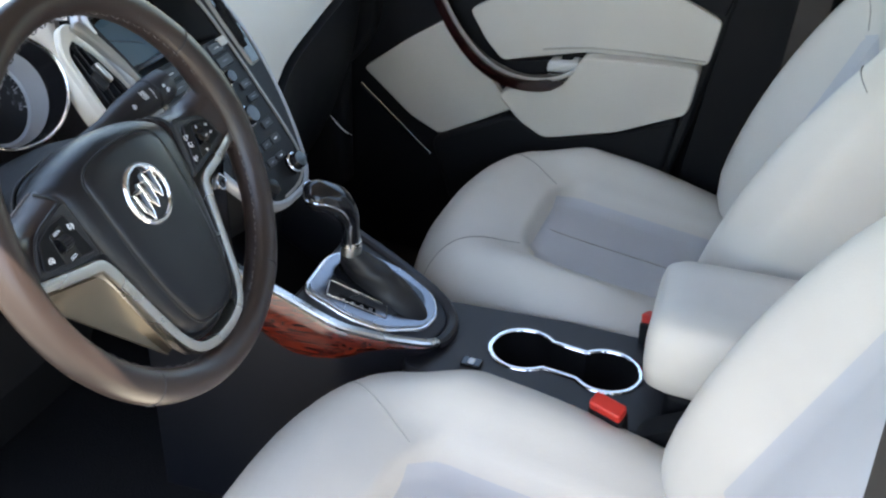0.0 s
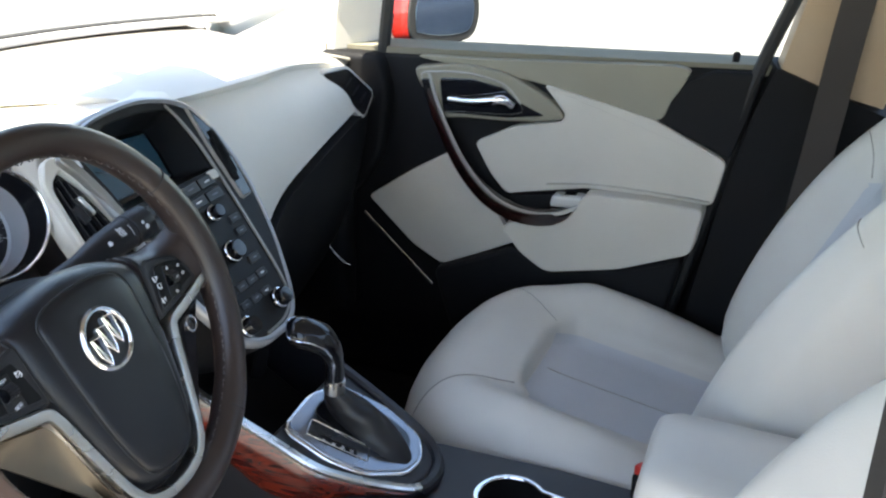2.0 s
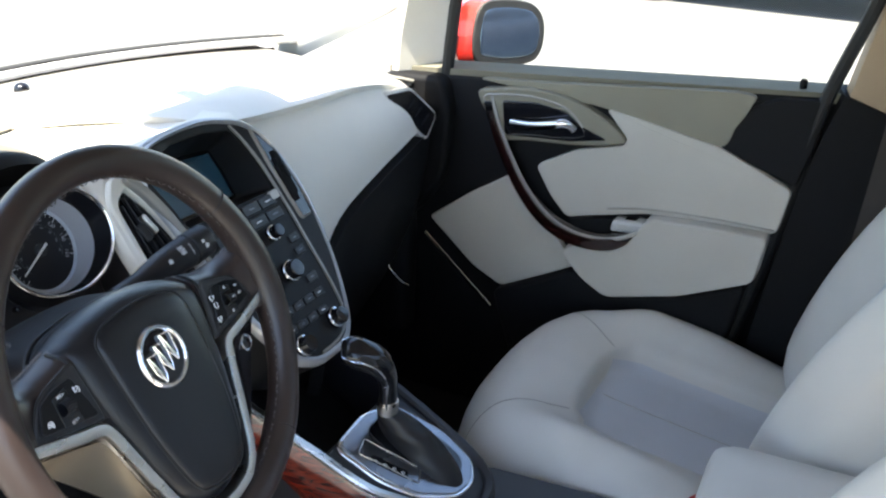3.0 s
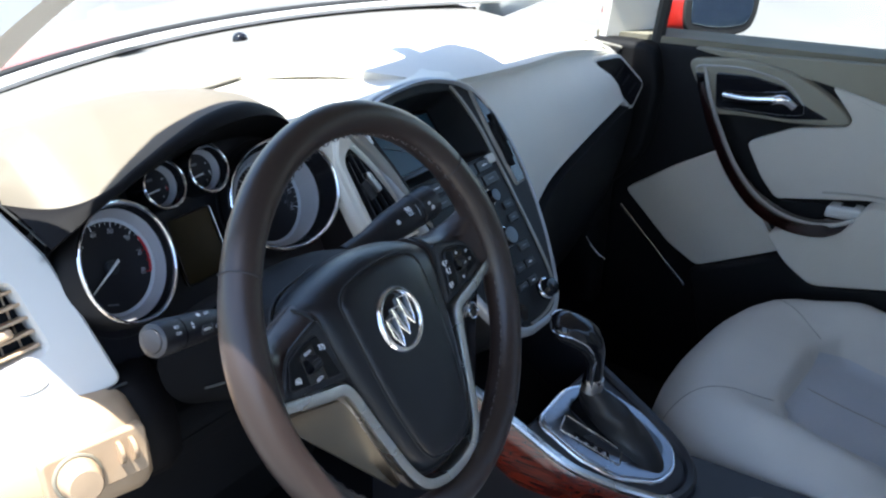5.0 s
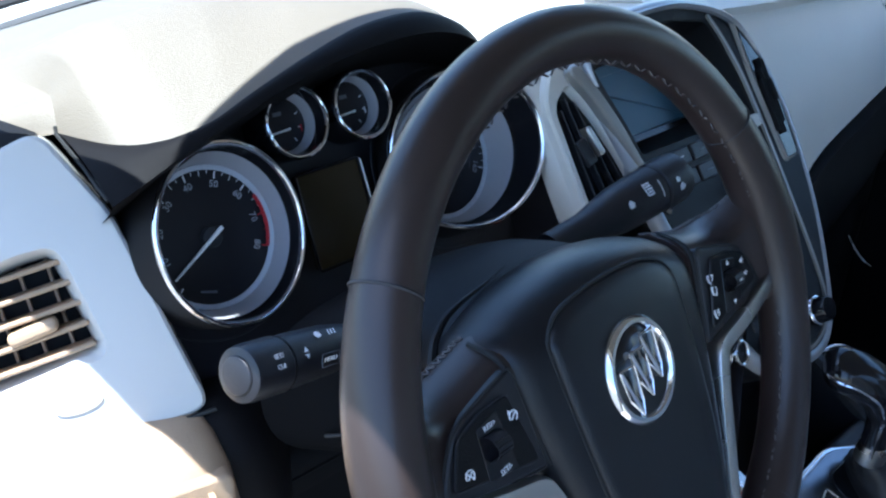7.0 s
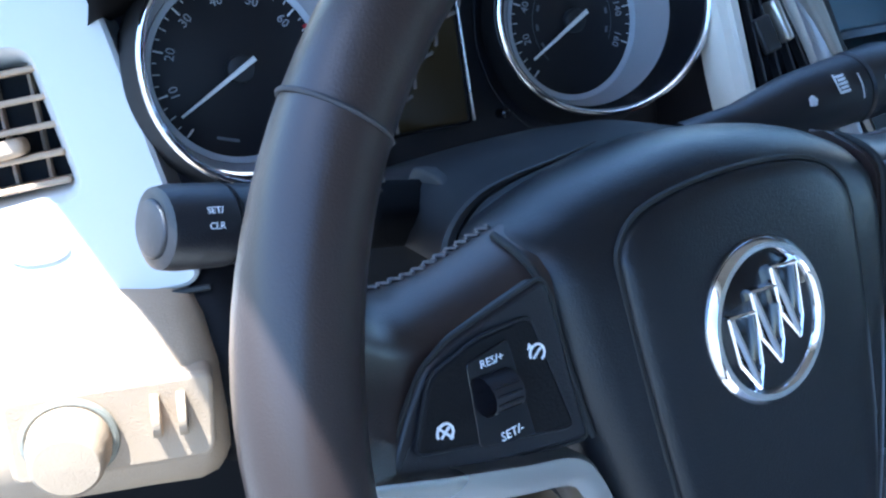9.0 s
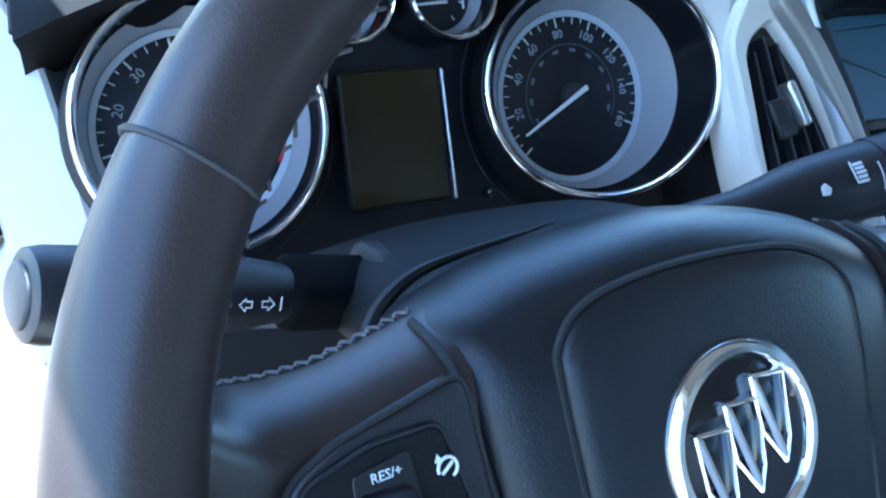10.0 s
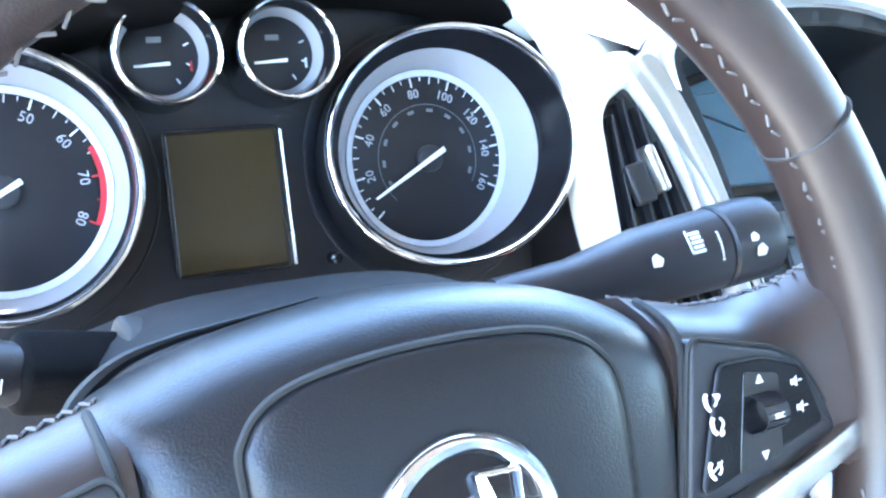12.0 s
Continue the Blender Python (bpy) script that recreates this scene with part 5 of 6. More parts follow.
def console():
    c = thing("centre_console", (0.05, -0.15, 0.25), "dark centre console with wood sides and cup holders", "console", kind="structure")
    # gear panel body
    body = catmull([(-0.118, 0.26), (-0.117, 0.18), (-0.114, 0.09), (-0.112, 0.03), (-0.094, -0.04), (-0.060, -0.092), (-0.020, -0.118), (0.03, -0.120), (0.066, -0.09), (0.080, -0.03), (0.086, 0.06), (0.095, 0.16), (0.10, 0.26), (0.0, 0.262)], 5)
    part("gear_body", prism(offset([p for p in body if p.y < 0.088], 0.004), -0.20, -0.004, GEAR, 0.006, 4), SOFT, c, "dark console body")
    part("tray", prism(offset([p for p in body if p.y > 0.07], 0.006), -0.20, -0.09, GEAR, 0.006, 4), DARK, c, "black storage tray")
    bez = rounded([(-0.086, 0.066), (-0.005, 0.072), (0.045, 0.050), (0.062, -0.02), (0.052, -0.076), (0.020, -0.096), (-0.020, -0.092), (-0.066, -0.050), (-0.084, 0.0)], 0.014, 5)
    part("silver_surround", prism(offset(bez, -0.005), -0.02, 0.001, GEAR, 0.004, 4), CHROME, c, "bright silver gear surround")
    part("gear_plate", prism(bez, -0.01, 0.0030, GEAR, 0.002), GEARPLATE, c, "dark satin gear plate")
    part("gate", prism(rounded([(-0.034, 0.055), (0.030, 0.056), (0.046, -0.02), (0.042, -0.066), (0.010, -0.080), (-0.022, -0.06), (-0.038, 0.0)], 0.014, 5), 0.0, 0.0038, GEAR, 0.001), GLOSS, c, "black gate slot")
    part("gate_frame", sweep([T(GEAR, p[0], p[1], 0.0035) for p in rounded([(-0.074, 0.040), (-0.046, 0.048), (-0.026, -0.034), (-0.050, -0.044)], 0.004)], ring_prof(0.0009, 0.0009, 8), True, up=(0, -0.425, 0.905)), SATIN, c, "thin silver frame round the gear letters")
    part("gate_marks", prism(rounded([(-0.072, 0.020), (-0.060, 0.026), (-0.044, -0.024), (-0.056, -0.030)], 0.003), 0, 0.0038, GEAR, 0.0004), GLOSS, c)
    for k, ch in enumerate("PRND"):
        words(ch, 0.007, at(GEAR, -0.066 + 0.0045 * k, 0.016 - 0.012 * k, 0.0042), PRINT, c)
    # silver strip round the gear panel, wood below it on the driver's side
    edge = catmull([(-0.092, 0.24, 0.752), (-0.088, 0.16, 0.705), (-0.080, 0.08, 0.660), (-0.070, 0.022, 0.629), (-0.063, -0.04, 0.600), (-0.044, -0.080, 0.582), (-0.018, -0.116, 0.565), (0.012, -0.147, 0.550), (0.050, -0.157, 0.546), (0.088, -0.146, 0.550), (0.112, -0.11, 0.567), (0.122, -0.04, 0.600), (0.128, 0.05, 0.643), (0.138, 0.16, 0.70), (0.145, 0.24, 0.745)], 5, False)
    part("dark_shoulder", sweep(edge[36:], [(-0.009, -0.008), (0.009, -0.008), (0.008, -0.001), (0.004, 0.0028), (-0.004, 0.0028), (-0.008, -0.001)]), SOFT, c, "rounded dark shoulder")
    part("silver_strip", sweep(edge[:37], [(-0.0065, -0.004), (0.0065, -0.004), (0.0065, 0.0), (0.004, 0.0028), (-0.004, 0.0028), (-0.0065, 0.0)]), SATIN, c, "satin silver strip")
    hang = catmull([(0.060, 0, 0), (0.066, 0, 0), (0.074, 0, 0), (0.086, 0, 0), (0.054, 0, 0), (0.026, 0, 0), (0.010, 0, 0), (0.004, 0, 0)], 5, False)
    m = len(hang)
    left = edge[:m]
    rows = [[p + Vector((-w, 0, -0.002 - hang[i].x * f)) for i, p in enumerate(left)] for w, f in ((0.003, 0.0), (0.007, 0.12), (0.010, 0.4), (0.009, 0.75), (0.004, 0.95), (-0.004, 1.0))]
    part("wood_flank", grid(rows), WOOD, c, "glossy red wood flank")
    for side in (edge[:m], edge[m - 1:]):
        rows = [[Vector((p.x, p.y, p.z - h if h < 0.2 else 0.25)) for p in side] for h in (0.004, 0.05, 0.30)]
        part("lower_side", grid(rows), SOFT, c, "dark lower side")
    # lower deck with two cup wells
    hole = []
    c1, c2, r = Vector((0.062, -0.262)), Vector((0.056, -0.378)), 0.046
    for k in range(25):
        q = radians(-48 + k * 276 / 24)
        hole.append(c1 + Vector((r * math.cos(q), r * math.sin(q))))
    for k in range(25):
        q = radians(132 + k * 276 / 24)
        hole.append(c2 + Vector((r * math.cos(q), r * math.sin(q))))
    deck = rounded([(-0.030, -0.12), (0.135, -0.12), (0.150, -0.30), (0.150, -0.47), (-0.048, -0.47), (-0.048, -0.30)], 0.015, 4)
    DZ = 0.535
    bm = bmesh.new()
    ed = []
    for ring in (deck, hole):
        vs = [bm.verts.new((p[0], p[1], DZ)) for p in ring]
        ed += [bm.edges.new((vs[i - 1], vs[i])) for i in range(len(vs))]
    bmesh.ops.triangle_fill(bm, edges=ed, use_beauty=True)
    part("deck", bm, SOFT, c, "dark deck")
    part("deck_side", grid([[(p[0], p[1], z) for p in ring] for ring, z in ((deck, DZ), (offset(deck, -0.004), DZ - 0.006), (offset(deck, -0.008), 0.25))], loop=True), SOFT, c)
    part("cup_well", grid([[(p[0], p[1], z) for p in ring] for ring, z in ((hole, DZ), (offset(hole, 0.002), DZ - 0.01), (offset(hole, 0.004), DZ - 0.07))], loop=True, caps=False), DARK, c)
    part("well_floor", prism(offset(hole, 0.003), DZ - 0.08, DZ - 0.068, Matrix.Identity(4), 0.001), DARK, c)
    part("cup_ring", sweep([(p[0], p[1], DZ + 0.001) for p in hole], ring_prof(0.0040, 0.0022, 8), True), CHROME, c, "chrome figure-eight cup ring")
    part("brake_switch", box(0.020, 0.028, 0.008, pose(0.004, -0.206, DZ + 0.001), 0.002), GLOSS, c, "small rocker switch")
    part("switch_mark", box(0.012, 0.008, 0.0006, pose(0.004, -0.206, DZ + 0.0055), 0.0002), PRINT, c)
    # padded armrest lid
    arm = rounded([(-0.040, -0.430), (0.138, -0.422), (0.150, -0.75), (-0.050, -0.75)], 0.035, 6)
    a = thing("armrest", (0.055, -0.55, 0.6), "cream padded centre armrest", "armrest")
    mid = Vector((0.048, -0.578))
    rows = [[(mid.x + (p.x - mid.x) * sx, mid.y + (p.y - mid.y) * sy, z) for p in [Vector(q[:2]) for q in arm]] for sx, sy, z in ((0.88, 0.93, 0.588), (0.97, 0.985, 0.596), (1.0, 1.0, 0.62), (1.0, 1.0, 0.648), (0.985, 0.99, 0.664), (0.93, 0.965, 0.680), (0.82, 0.91, 0.689), (0.5, 0.6, 0.692))]
    part("lid", grid(rows, loop=True, caps=True), SEAT, a, "cream padded lid", 60)
    part("bin", box(0.15, 0.28, 0.32, pose(0.055, -0.60, 0.42), 0.01), DARK, a)


def shifter():
    s = thing("gear_lever", (0.03, -0.03, 0.6), "black gear lever with chrome strip and leather boot", "gear lever")
    path = catmull([(0.026, -0.022, 0.664), (0.0245, -0.0225, 0.690), (0.0215, -0.0210, 0.712), (0.0140, -0.0120, 0.733), (0.0020, 0.0030, 0.7455), (-0.0080, 0.0150, 0.7500), (-0.0150, 0.0240, 0.7515)], 6, False)
    m = len(path)
    rows = []
    for i, p in enumerate(path):
        t = i / (m - 1)
        a, b = path[max(i - 1, 0)], path[min(i + 1, m - 1)]
        d = (b - a).normalized()
        side = d.cross(Vector((0, -0.5, 1))).normalized()
        v = side.cross(d)
        g = min(1, max(0, (t - 0.18) / 0.42))
        g = g * g * (3 - 2 * g)
        rx, ry = 0.0125 + 0.0105 * g, 0.0120 + 0.0075 * g
        if t > 0.72:
            k = math.sqrt(max(0.03, 1 - ((t - 0.72) / 0.28) ** 2))
            rx, ry = rx * (0.25 + 0.75 * k), ry * k
        rows.append([p + side * rx * math.cos(q) + v * ry * math.sin(q) for q in [2 * math.pi * k / 24 for k in range(24)]])
    part("knob", grid(rows, loop=True, caps=True), GLOSS, s, "glossy black grip", 70)
    for sd in (11, 1):
        part("chrome_strip", sweep([r[sd] + (r[sd] - sum(r, Vector()) / 24).normalized() * 0.0002 for r in rows[:-1]], ring_prof(0.0020, 0.0014, 8)), CHROME, s, "chrome strip")
    part("collar", lathe([(0.0125, -0.011), (0.0138, -0.010), (0.0142, 0.0), (0.0134, 0.010), (0.0120, 0.011)], pose(0.0262, -0.0220, 0.663, 4, 3, 0), 28), SATIN, s, "satin silver collar")
    # leather boot: a long tent from the collar back over the slot
    rows = []
    top = Vector((0.0264, -0.0220, 0.656))
    for k in range(13):
        f = k / 12
        row = []
        for j in range(40):
            q = 2 * math.pi * j / 40
            a, b = math.cos(q), math.sin(q)
            base = T(GEAR, 0.010 + 0.036 * a + 0.012 * (b < 0) * b, -0.008 + (0.066 if b > 0 else 0.080) * b, 0.003)
            ring = top + Vector((0.0125 * a, 0.0125 * b, 0))
            e = f ** 1.15
            w = base.lerp(ring, e)
            fold = 0.0028 * math.sin(f * 15 + 1.2 * b) * math.sin(math.pi * f)
            row.append(w + Vector((0.35 * a * fold, 0.6 * b * fold, 0.010 * math.sin(math.pi * f) * max(0, -b) + fold)))
        rows.append(row)
    part("boot", grid(rows, loop=True), BOOT, s, "black folded leather boot", 80)


def seat(name, cx, label, lean, hw, front, zfront, zrear, back):
    s = thing(name, (cx, -0.3, 0.25), label, "car seat", "front seats")
    # cushion: rounded nose, raised sides, thigh roll and a sunken middle panel
    def ease(v, a, b):
        v = min(1, max(0, (v - a) / (b - a)))
        return v * v * (3 - 2 * v)

    def half(d):
        return hw * (0.93 + 0.07 * ease(d, 0.05, 0.25) - 0.05 * ease(d, 0.45, 0.6))

    def panel(x, d):
        """How far inside the middle panel: 0 outside, 1 within."""
        lim = 0.128 - 0.06 * max(0, (0.235 - d) / 0.05) ** 2 if d < 0.235 else 0.128
        return ease(lim - abs(x), -0.006, 0.012) * ease(d, 0.183, 0.203)

    def top_z(x, d):
        u = abs(x) / hw
        z = zfront + (zrear - zfront) * min(1, d / 0.52)
        z += 0.010 + 0.050 * ease(u, 0.46, 0.80) * ease(d, 0.02, 0.22) * (1 - 0.75 * ease(d, 0.28, 0.58))
        z += 0.012 * math.exp(-((d - 0.12) / 0.07) ** 2) * (1 - ease(u, 0.5, 0.8))
        z -= 0.024 * panel(x, d)
        edge = panel(x, d)
        return z - 0.005 * 4 * edge * (1 - edge)
    rows = []
    ds = [0.0, 0.003, 0.009, 0.018, 0.03, 0.045, 0.062, 0.08, 0.10, 0.12, 0.14, 0.16, 0.175] + [0.184 + 0.0055 * k for k in range(6)] + [0.225 + 0.03 * k for k in range(12)] + [0.575, 0.59, 0.60]
    for d in ds:
        nose = math.sqrt(max(0.0, 1 - (1 - min(1, d / 0.085)) ** 2))
        tail = math.sqrt(max(0.05, 1 - max(0, (d - 0.54) / 0.062) ** 2))
        k = nose * tail
        w = half(d)
        row = []
        for j in range(57):
            x = w * math.sin(math.pi / 2 * math.sin(math.pi / 2 * (j / 28 - 1)) * 0.999)
            u = x / w
            r = max(0, 1 - abs(u) ** 7) ** 0.30
            bow = 0.072 * abs(u) ** 2.6
            z = zfront - 0.15 + (top_z(x, d) - zfront + 0.15) * (0.12 + 0.88 * k) * (0.28 + 0.72 * r) if k > 0.02 else zfront - 0.135
            row.append((cx + x, front - d - bow * (1 - ease(d, 0.1, 0.3)), z))
        for j in range(14):
            x = w * math.cos(math.pi * (j + 1) / 15)
            bow = 0.072 * abs(x / w) ** 2.6
            row.append((cx + x, front - d - bow * (1 - ease(d, 0.1, 0.3)), zfront - 0.15 - 0.07 * k))
        rows.append(row)
    bm = grid(rows, loop=True, caps=True)
    down = Vector((0, 0, -1))

    def path_on(pts, lift=0.0004):
        return drape(bm, [(cx + p[0], front - p[1], 1.2) for p in pts], down, lift)
    seams = [path_on([(0.0, 0.21 + 0.022 * k) for k in range(15)], 0.0018)]
    for sg in (-1, 1):
        seams.append(path_on([(p[0], p[1]) for p in catmull([(sg * 0.112, 0.190), (sg * 0.135, 0.155), (sg * 0.160, 0.115), (sg * 0.190, 0.075), (sg * 0.220, 0.050)], 6, False)]))
    cu = part("cushion", bm.copy(), SEAT, s, "cream leatherette cushion", 70)
    # the panel is a sheet of its own, laid into the hollow
    sheet = []
    for i in range(17):
        d = 0.197 + 0.345 * i / 16
        lim = (0.122 - 0.06 * max(0, (0.235 - d) / 0.05) ** 2) if d < 0.235 else 0.122
        sheet.append(drape(bm, [(cx + lim * (j / 8 - 1), front - d, 1.2) for j in range(17)], down, 0.0))
    if all(len(r) == 17 for r in sheet):
        part("insert", grid([[p + Vector((0, 0, 0.0016 * min(1, 4 * math.sin(math.pi * j / 16)) * (0.2 if i == 0 else 1) - 0.0004)) for j, p in enumerate(r)] for i, r in enumerate(sheet)]), INSERT, s, "pale grey seat insert", 60)
    for line in seams:
        if len(line) > 2:
            part("seam", tube(line, 0.0010, n=6), SEAM, s)
    bm.free()
    # backrest: stations up the back, each a section in the slanted plane
    rows = []
    H = 0.66
    st = [(0.0, 0.55), (0.015, 0.8), (0.05, 0.97)] + [(0.08 + 0.03 * k, 1.0) for k in range(11)] + [(0.41, 0.985), (0.44, 0.965), (0.47, 0.95), (0.50, 0.92), (0.53, 0.88), (0.58, 0.80), (0.62, 0.70), (0.65, 0.5), (0.66, 0.2)]
    A = radians(lean)
    base = Vector((cx, back, 0.50))
    up = Vector((0, -math.sin(A), math.cos(A)))
    fw = Vector((0, math.cos(A), math.sin(A)))
    for h, k in st:
        t = h / H
        w = hw * (1.0 if t < 0.55 else 1.0 - 0.24 * ((t - 0.55) / 0.45) ** 1.6) * (0.8 + 0.2 * k)
        row = []
        for j in range(80):
            q = 2 * math.pi * j / 80
            c0, s0 = math.cos(q), math.sin(q)
            x = w * math.copysign(abs(c0) ** 0.62, c0)
            u = abs(x) / max(w, 0.01)
            wing = ease(u, 0.42, 0.80) * (1 - 0.35 * ease(u, 0.80, 1.0)) * max(0, 1 - ((t - 0.32) / 0.52) ** 2)
            hollow = ease(0.126 - abs(x), -0.004, 0.014) * ease(h, 0.06, 0.10) * (1 - ease(h, 0.40, 0.425))
            d = (0.046 * k + 0.076 * wing - 0.014 * hollow - 0.012 * hollow * (1 - hollow)) * abs(s0) ** 0.34 if s0 > 0 else -0.075 * k * abs(s0) ** 0.5
            row.append(base + X * x + up * h + fw * d)
        rows.append(row)
    bm = grid(rows, loop=True, caps=True)
    way = -fw

    def back_path(pts):
        return drape(bm, [base + X * p[0] + up * p[1] + fw * 0.4 for p in pts], way, 0.0006)
    segs = [catmull([(sg * 0.124, 0.40), (sg * 0.150, 0.425), (sg * 0.190, 0.44), (sg * 0.240, 0.43)], 5, False) for sg in (-1, 1)]
    bp = [back_path([(p[0], p[1]) for p in q]) for q in segs]
    sheet = [drape(bm, [base + X * (0.128 * (j / 6 - 1) * (0.75 if i == 14 else 1)) + up * (0.11 + 0.30 * i / 14) + fw * 0.4 for j in range(13)], way, 0.0) for i in range(15)]
    part("backrest", bm.copy(), SEAT, s, "cream leatherette backrest", 60)
    if all(len(r) == 13 for r in sheet):
        part("back_insert", grid([[p + fw * (0.002 * min(1, 3 * math.sin(math.pi * j / 12)) - 0.0008) for j, p in enumerate(r)] for r in sheet]), INSERT, s, "pale grey back insert", 60)
    for q in bp:
        if len(q) > 2:
            part("seam", tube(q, 0.0009, n=6), SEAM, s)
    bm.free()
    part("seat_base", box(hw * 1.7, 0.48, 0.20, pose(cx, -0.32, 0.33), 0.02), DARK, s)
    part("hinge_cover", prism(rounded([(-0.50, 0.40), (-0.42, 0.40), (-0.44, 0.55), (-0.52, 0.60), (-0.60, 0.55)], 0.02), -0.02, 0.02, frame_of((cx - math.copysign(hw * 1.0, cx) * 1.0, 0, 0), (0, 1, 0), (0, 0, 1), (1, 0, 0)), 0.006), DARK, s)
    return s


def buckle(x, y, z, lean, tilt):
    b = thing("seat_belt_buckle", (x, y, z - 0.1), "black belt buckle with red release button", "belt buckle", "belt buckles")
    M = pose(x, y, z, lean, tilt, 72)
    part("housing", box(0.046, 0.026, 0.085, M @ pose(0, 0, -0.046), 0.006), DARK, b, "black housing")
    part("release_button", box(0.042, 0.020, 0.016, M @ pose(0, 0, 0.0), 0.003), BUCKLE, b, "red release button")
    part("stalk", tube([M @ Vector((0, 0, -0.08)), M @ Vector((0.0, -0.01, -0.14)), M @ Vector((0, -0.02, -0.2))], 0.012), DARK, b)


def front_door():
    d = thing("passenger_door", (0.74, -0.08, 0.3), "closed passenger door with cream panels and wood pull", "car door")
    sill = lambda y: 0.958 - 0.08 * y
    core = [(0.36, 0.25), (0.36, sill(0.36) - 0.012), (0.25, sill(0.25) - 0.008), (0.0, sill(0) - 0.008), (-0.44, sill(-0.44) - 0.004), (-0.415, 0.80), (-0.37, 0.60), (-0.33, 0.42), (-0.32, 0.25)]
    part("panel", prism(core, -0.07, 0.0, DOOR, 0.01, 4), DARK, d, "black door panel")
    part("front_block", prism(rounded([(0.36, 0.58), (0.36, 0.925), (0.232, 0.932), (0.212, 0.86), (0.225, 0.74), (0.26, 0.68)], 0.02), -0.01, 0.032, DOOR, 0.010, 4), DARK, d, "black front corner of the door")
    part("sill_top", sweep([(0.735, y, sill(y) - 0.004) for y in (0.36, 0.2, 0.0, -0.2, -0.45)], [(-0.045, -0.01), (0.03, -0.01), (0.03, 0.006), (-0.035, 0.008), (-0.045, 0.0)]), SILL, d, "warm grey door top, darkened for its shade")
    up = catmull([(0.16, 0.936), (0.02, 0.948), (-0.16, 0.966), (-0.31, 0.978), (-0.318, 0.955), (-0.30, 0.92), (-0.276, 0.882), (-0.17, 0.901), (-0.067, 0.918), (0.05, 0.926)], 5)
    part("upper_trim", prism(up, -0.01, 0.010, DOOR, 0.0015), OLIVE, d, "warm grey upper trim")
    part("corner_panel", prism(rounded([(-0.278, 0.880), (-0.300, 0.925), (-0.322, 0.958), (-0.36, 0.978), (-0.44, 0.985), (-0.425, 0.90), (-0.408, 0.834)], 0.008), -0.01, 0.0085, DOOR, 0.004), DARK, d, "black corner panel")
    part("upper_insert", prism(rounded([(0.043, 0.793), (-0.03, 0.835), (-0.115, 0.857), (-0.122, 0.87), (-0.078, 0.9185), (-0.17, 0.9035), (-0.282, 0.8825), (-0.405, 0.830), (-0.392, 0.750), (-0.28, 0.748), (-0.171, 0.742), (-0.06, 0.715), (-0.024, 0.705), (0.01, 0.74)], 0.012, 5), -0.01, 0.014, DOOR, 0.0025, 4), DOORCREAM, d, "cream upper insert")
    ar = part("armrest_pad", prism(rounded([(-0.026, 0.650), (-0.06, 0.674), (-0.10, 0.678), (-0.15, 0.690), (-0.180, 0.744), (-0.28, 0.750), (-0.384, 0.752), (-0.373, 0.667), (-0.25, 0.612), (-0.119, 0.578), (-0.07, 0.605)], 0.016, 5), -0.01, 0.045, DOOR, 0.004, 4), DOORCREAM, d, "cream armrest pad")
    part("armrest_seam", tube([T(DOOR, p[0], p[1], 0.0155) for p in catmull([(-0.10, 0.738), (-0.18, 0.752), (-0.28, 0.757), (-0.388, 0.757)], 5, False)], 0.0018, n=6), SEAM, ar)
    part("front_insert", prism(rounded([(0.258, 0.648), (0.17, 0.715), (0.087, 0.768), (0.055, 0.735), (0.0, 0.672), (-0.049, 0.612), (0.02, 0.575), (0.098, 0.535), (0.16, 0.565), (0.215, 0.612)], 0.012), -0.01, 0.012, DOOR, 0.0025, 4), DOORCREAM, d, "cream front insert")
    part("map_pocket", prism(rounded([(0.11, 0.53), (0.02, 0.571), (-0.05, 0.609), (-0.118, 0.574), (-0.25, 0.606), (-0.36, 0.655), (-0.335, 0.50), (-0.31, 0.36), (0.05, 0.36)], 0.02, 5), -0.01, 0.030, DOOR, 0.008, 4), DARK, d, "black map pocket")
    # pull: dark wood arc with a silver inner line
    arc = catmull([(0.146, 0.905, 0.012), (0.122, 0.850, 0.022), (0.090, 0.797, 0.032), (0.054, 0.748, 0.040), (0.010, 0.708, 0.046), (-0.038, 0.687, 0.050), (-0.088, 0.682, 0.050), (-0.13, 0.690, 0.046), (-0.160, 0.705, 0.036)], 5, False)
    path = [T(DOOR, *p) for p in arc]
    part("pull", sweep(path, [(-0.018, -0.020), (0.014, -0.020), (0.016, 0.006), (0.006, 0.013), (-0.012, 0.013), (-0.020, 0.0)], up=(-1, 0, 0), scale=lambda t: 0.45 + 0.35 * min(1, t * 1.6) if t < 0.85 else 0.80 - 3.6 * (t - 0.85)), PULLWOOD, d, "dark red wood pull")
    inner = [T(DOOR, p[0] - 0.008, p[1] + 0.011, p[2] + 0.005) for p in arc]
    part("pull_strip", sweep(inner, ring_prof(0.004, 0.003, 8), up=(-1, 0, 0)), DULL, d, "dull silver strip")
    # release handle in its recess
    bez = catmull([(0.163, 0.912), (0.128, 0.925), (0.07, 0.934), (0.0, 0.930), (-0.05, 0.914), (-0.09, 0.894), (-0.116, 0.874), (-0.116, 0.862), (-0.08, 0.852), (-0.02, 0.844), (0.06, 0.838), (0.118, 0.832), (0.135, 0.862)], 5)
    part("handle_bezel", prism(bez, -0.01, 0.020, DOOR, 0.004, 4), OLIVE, d, "warm grey handle surround")
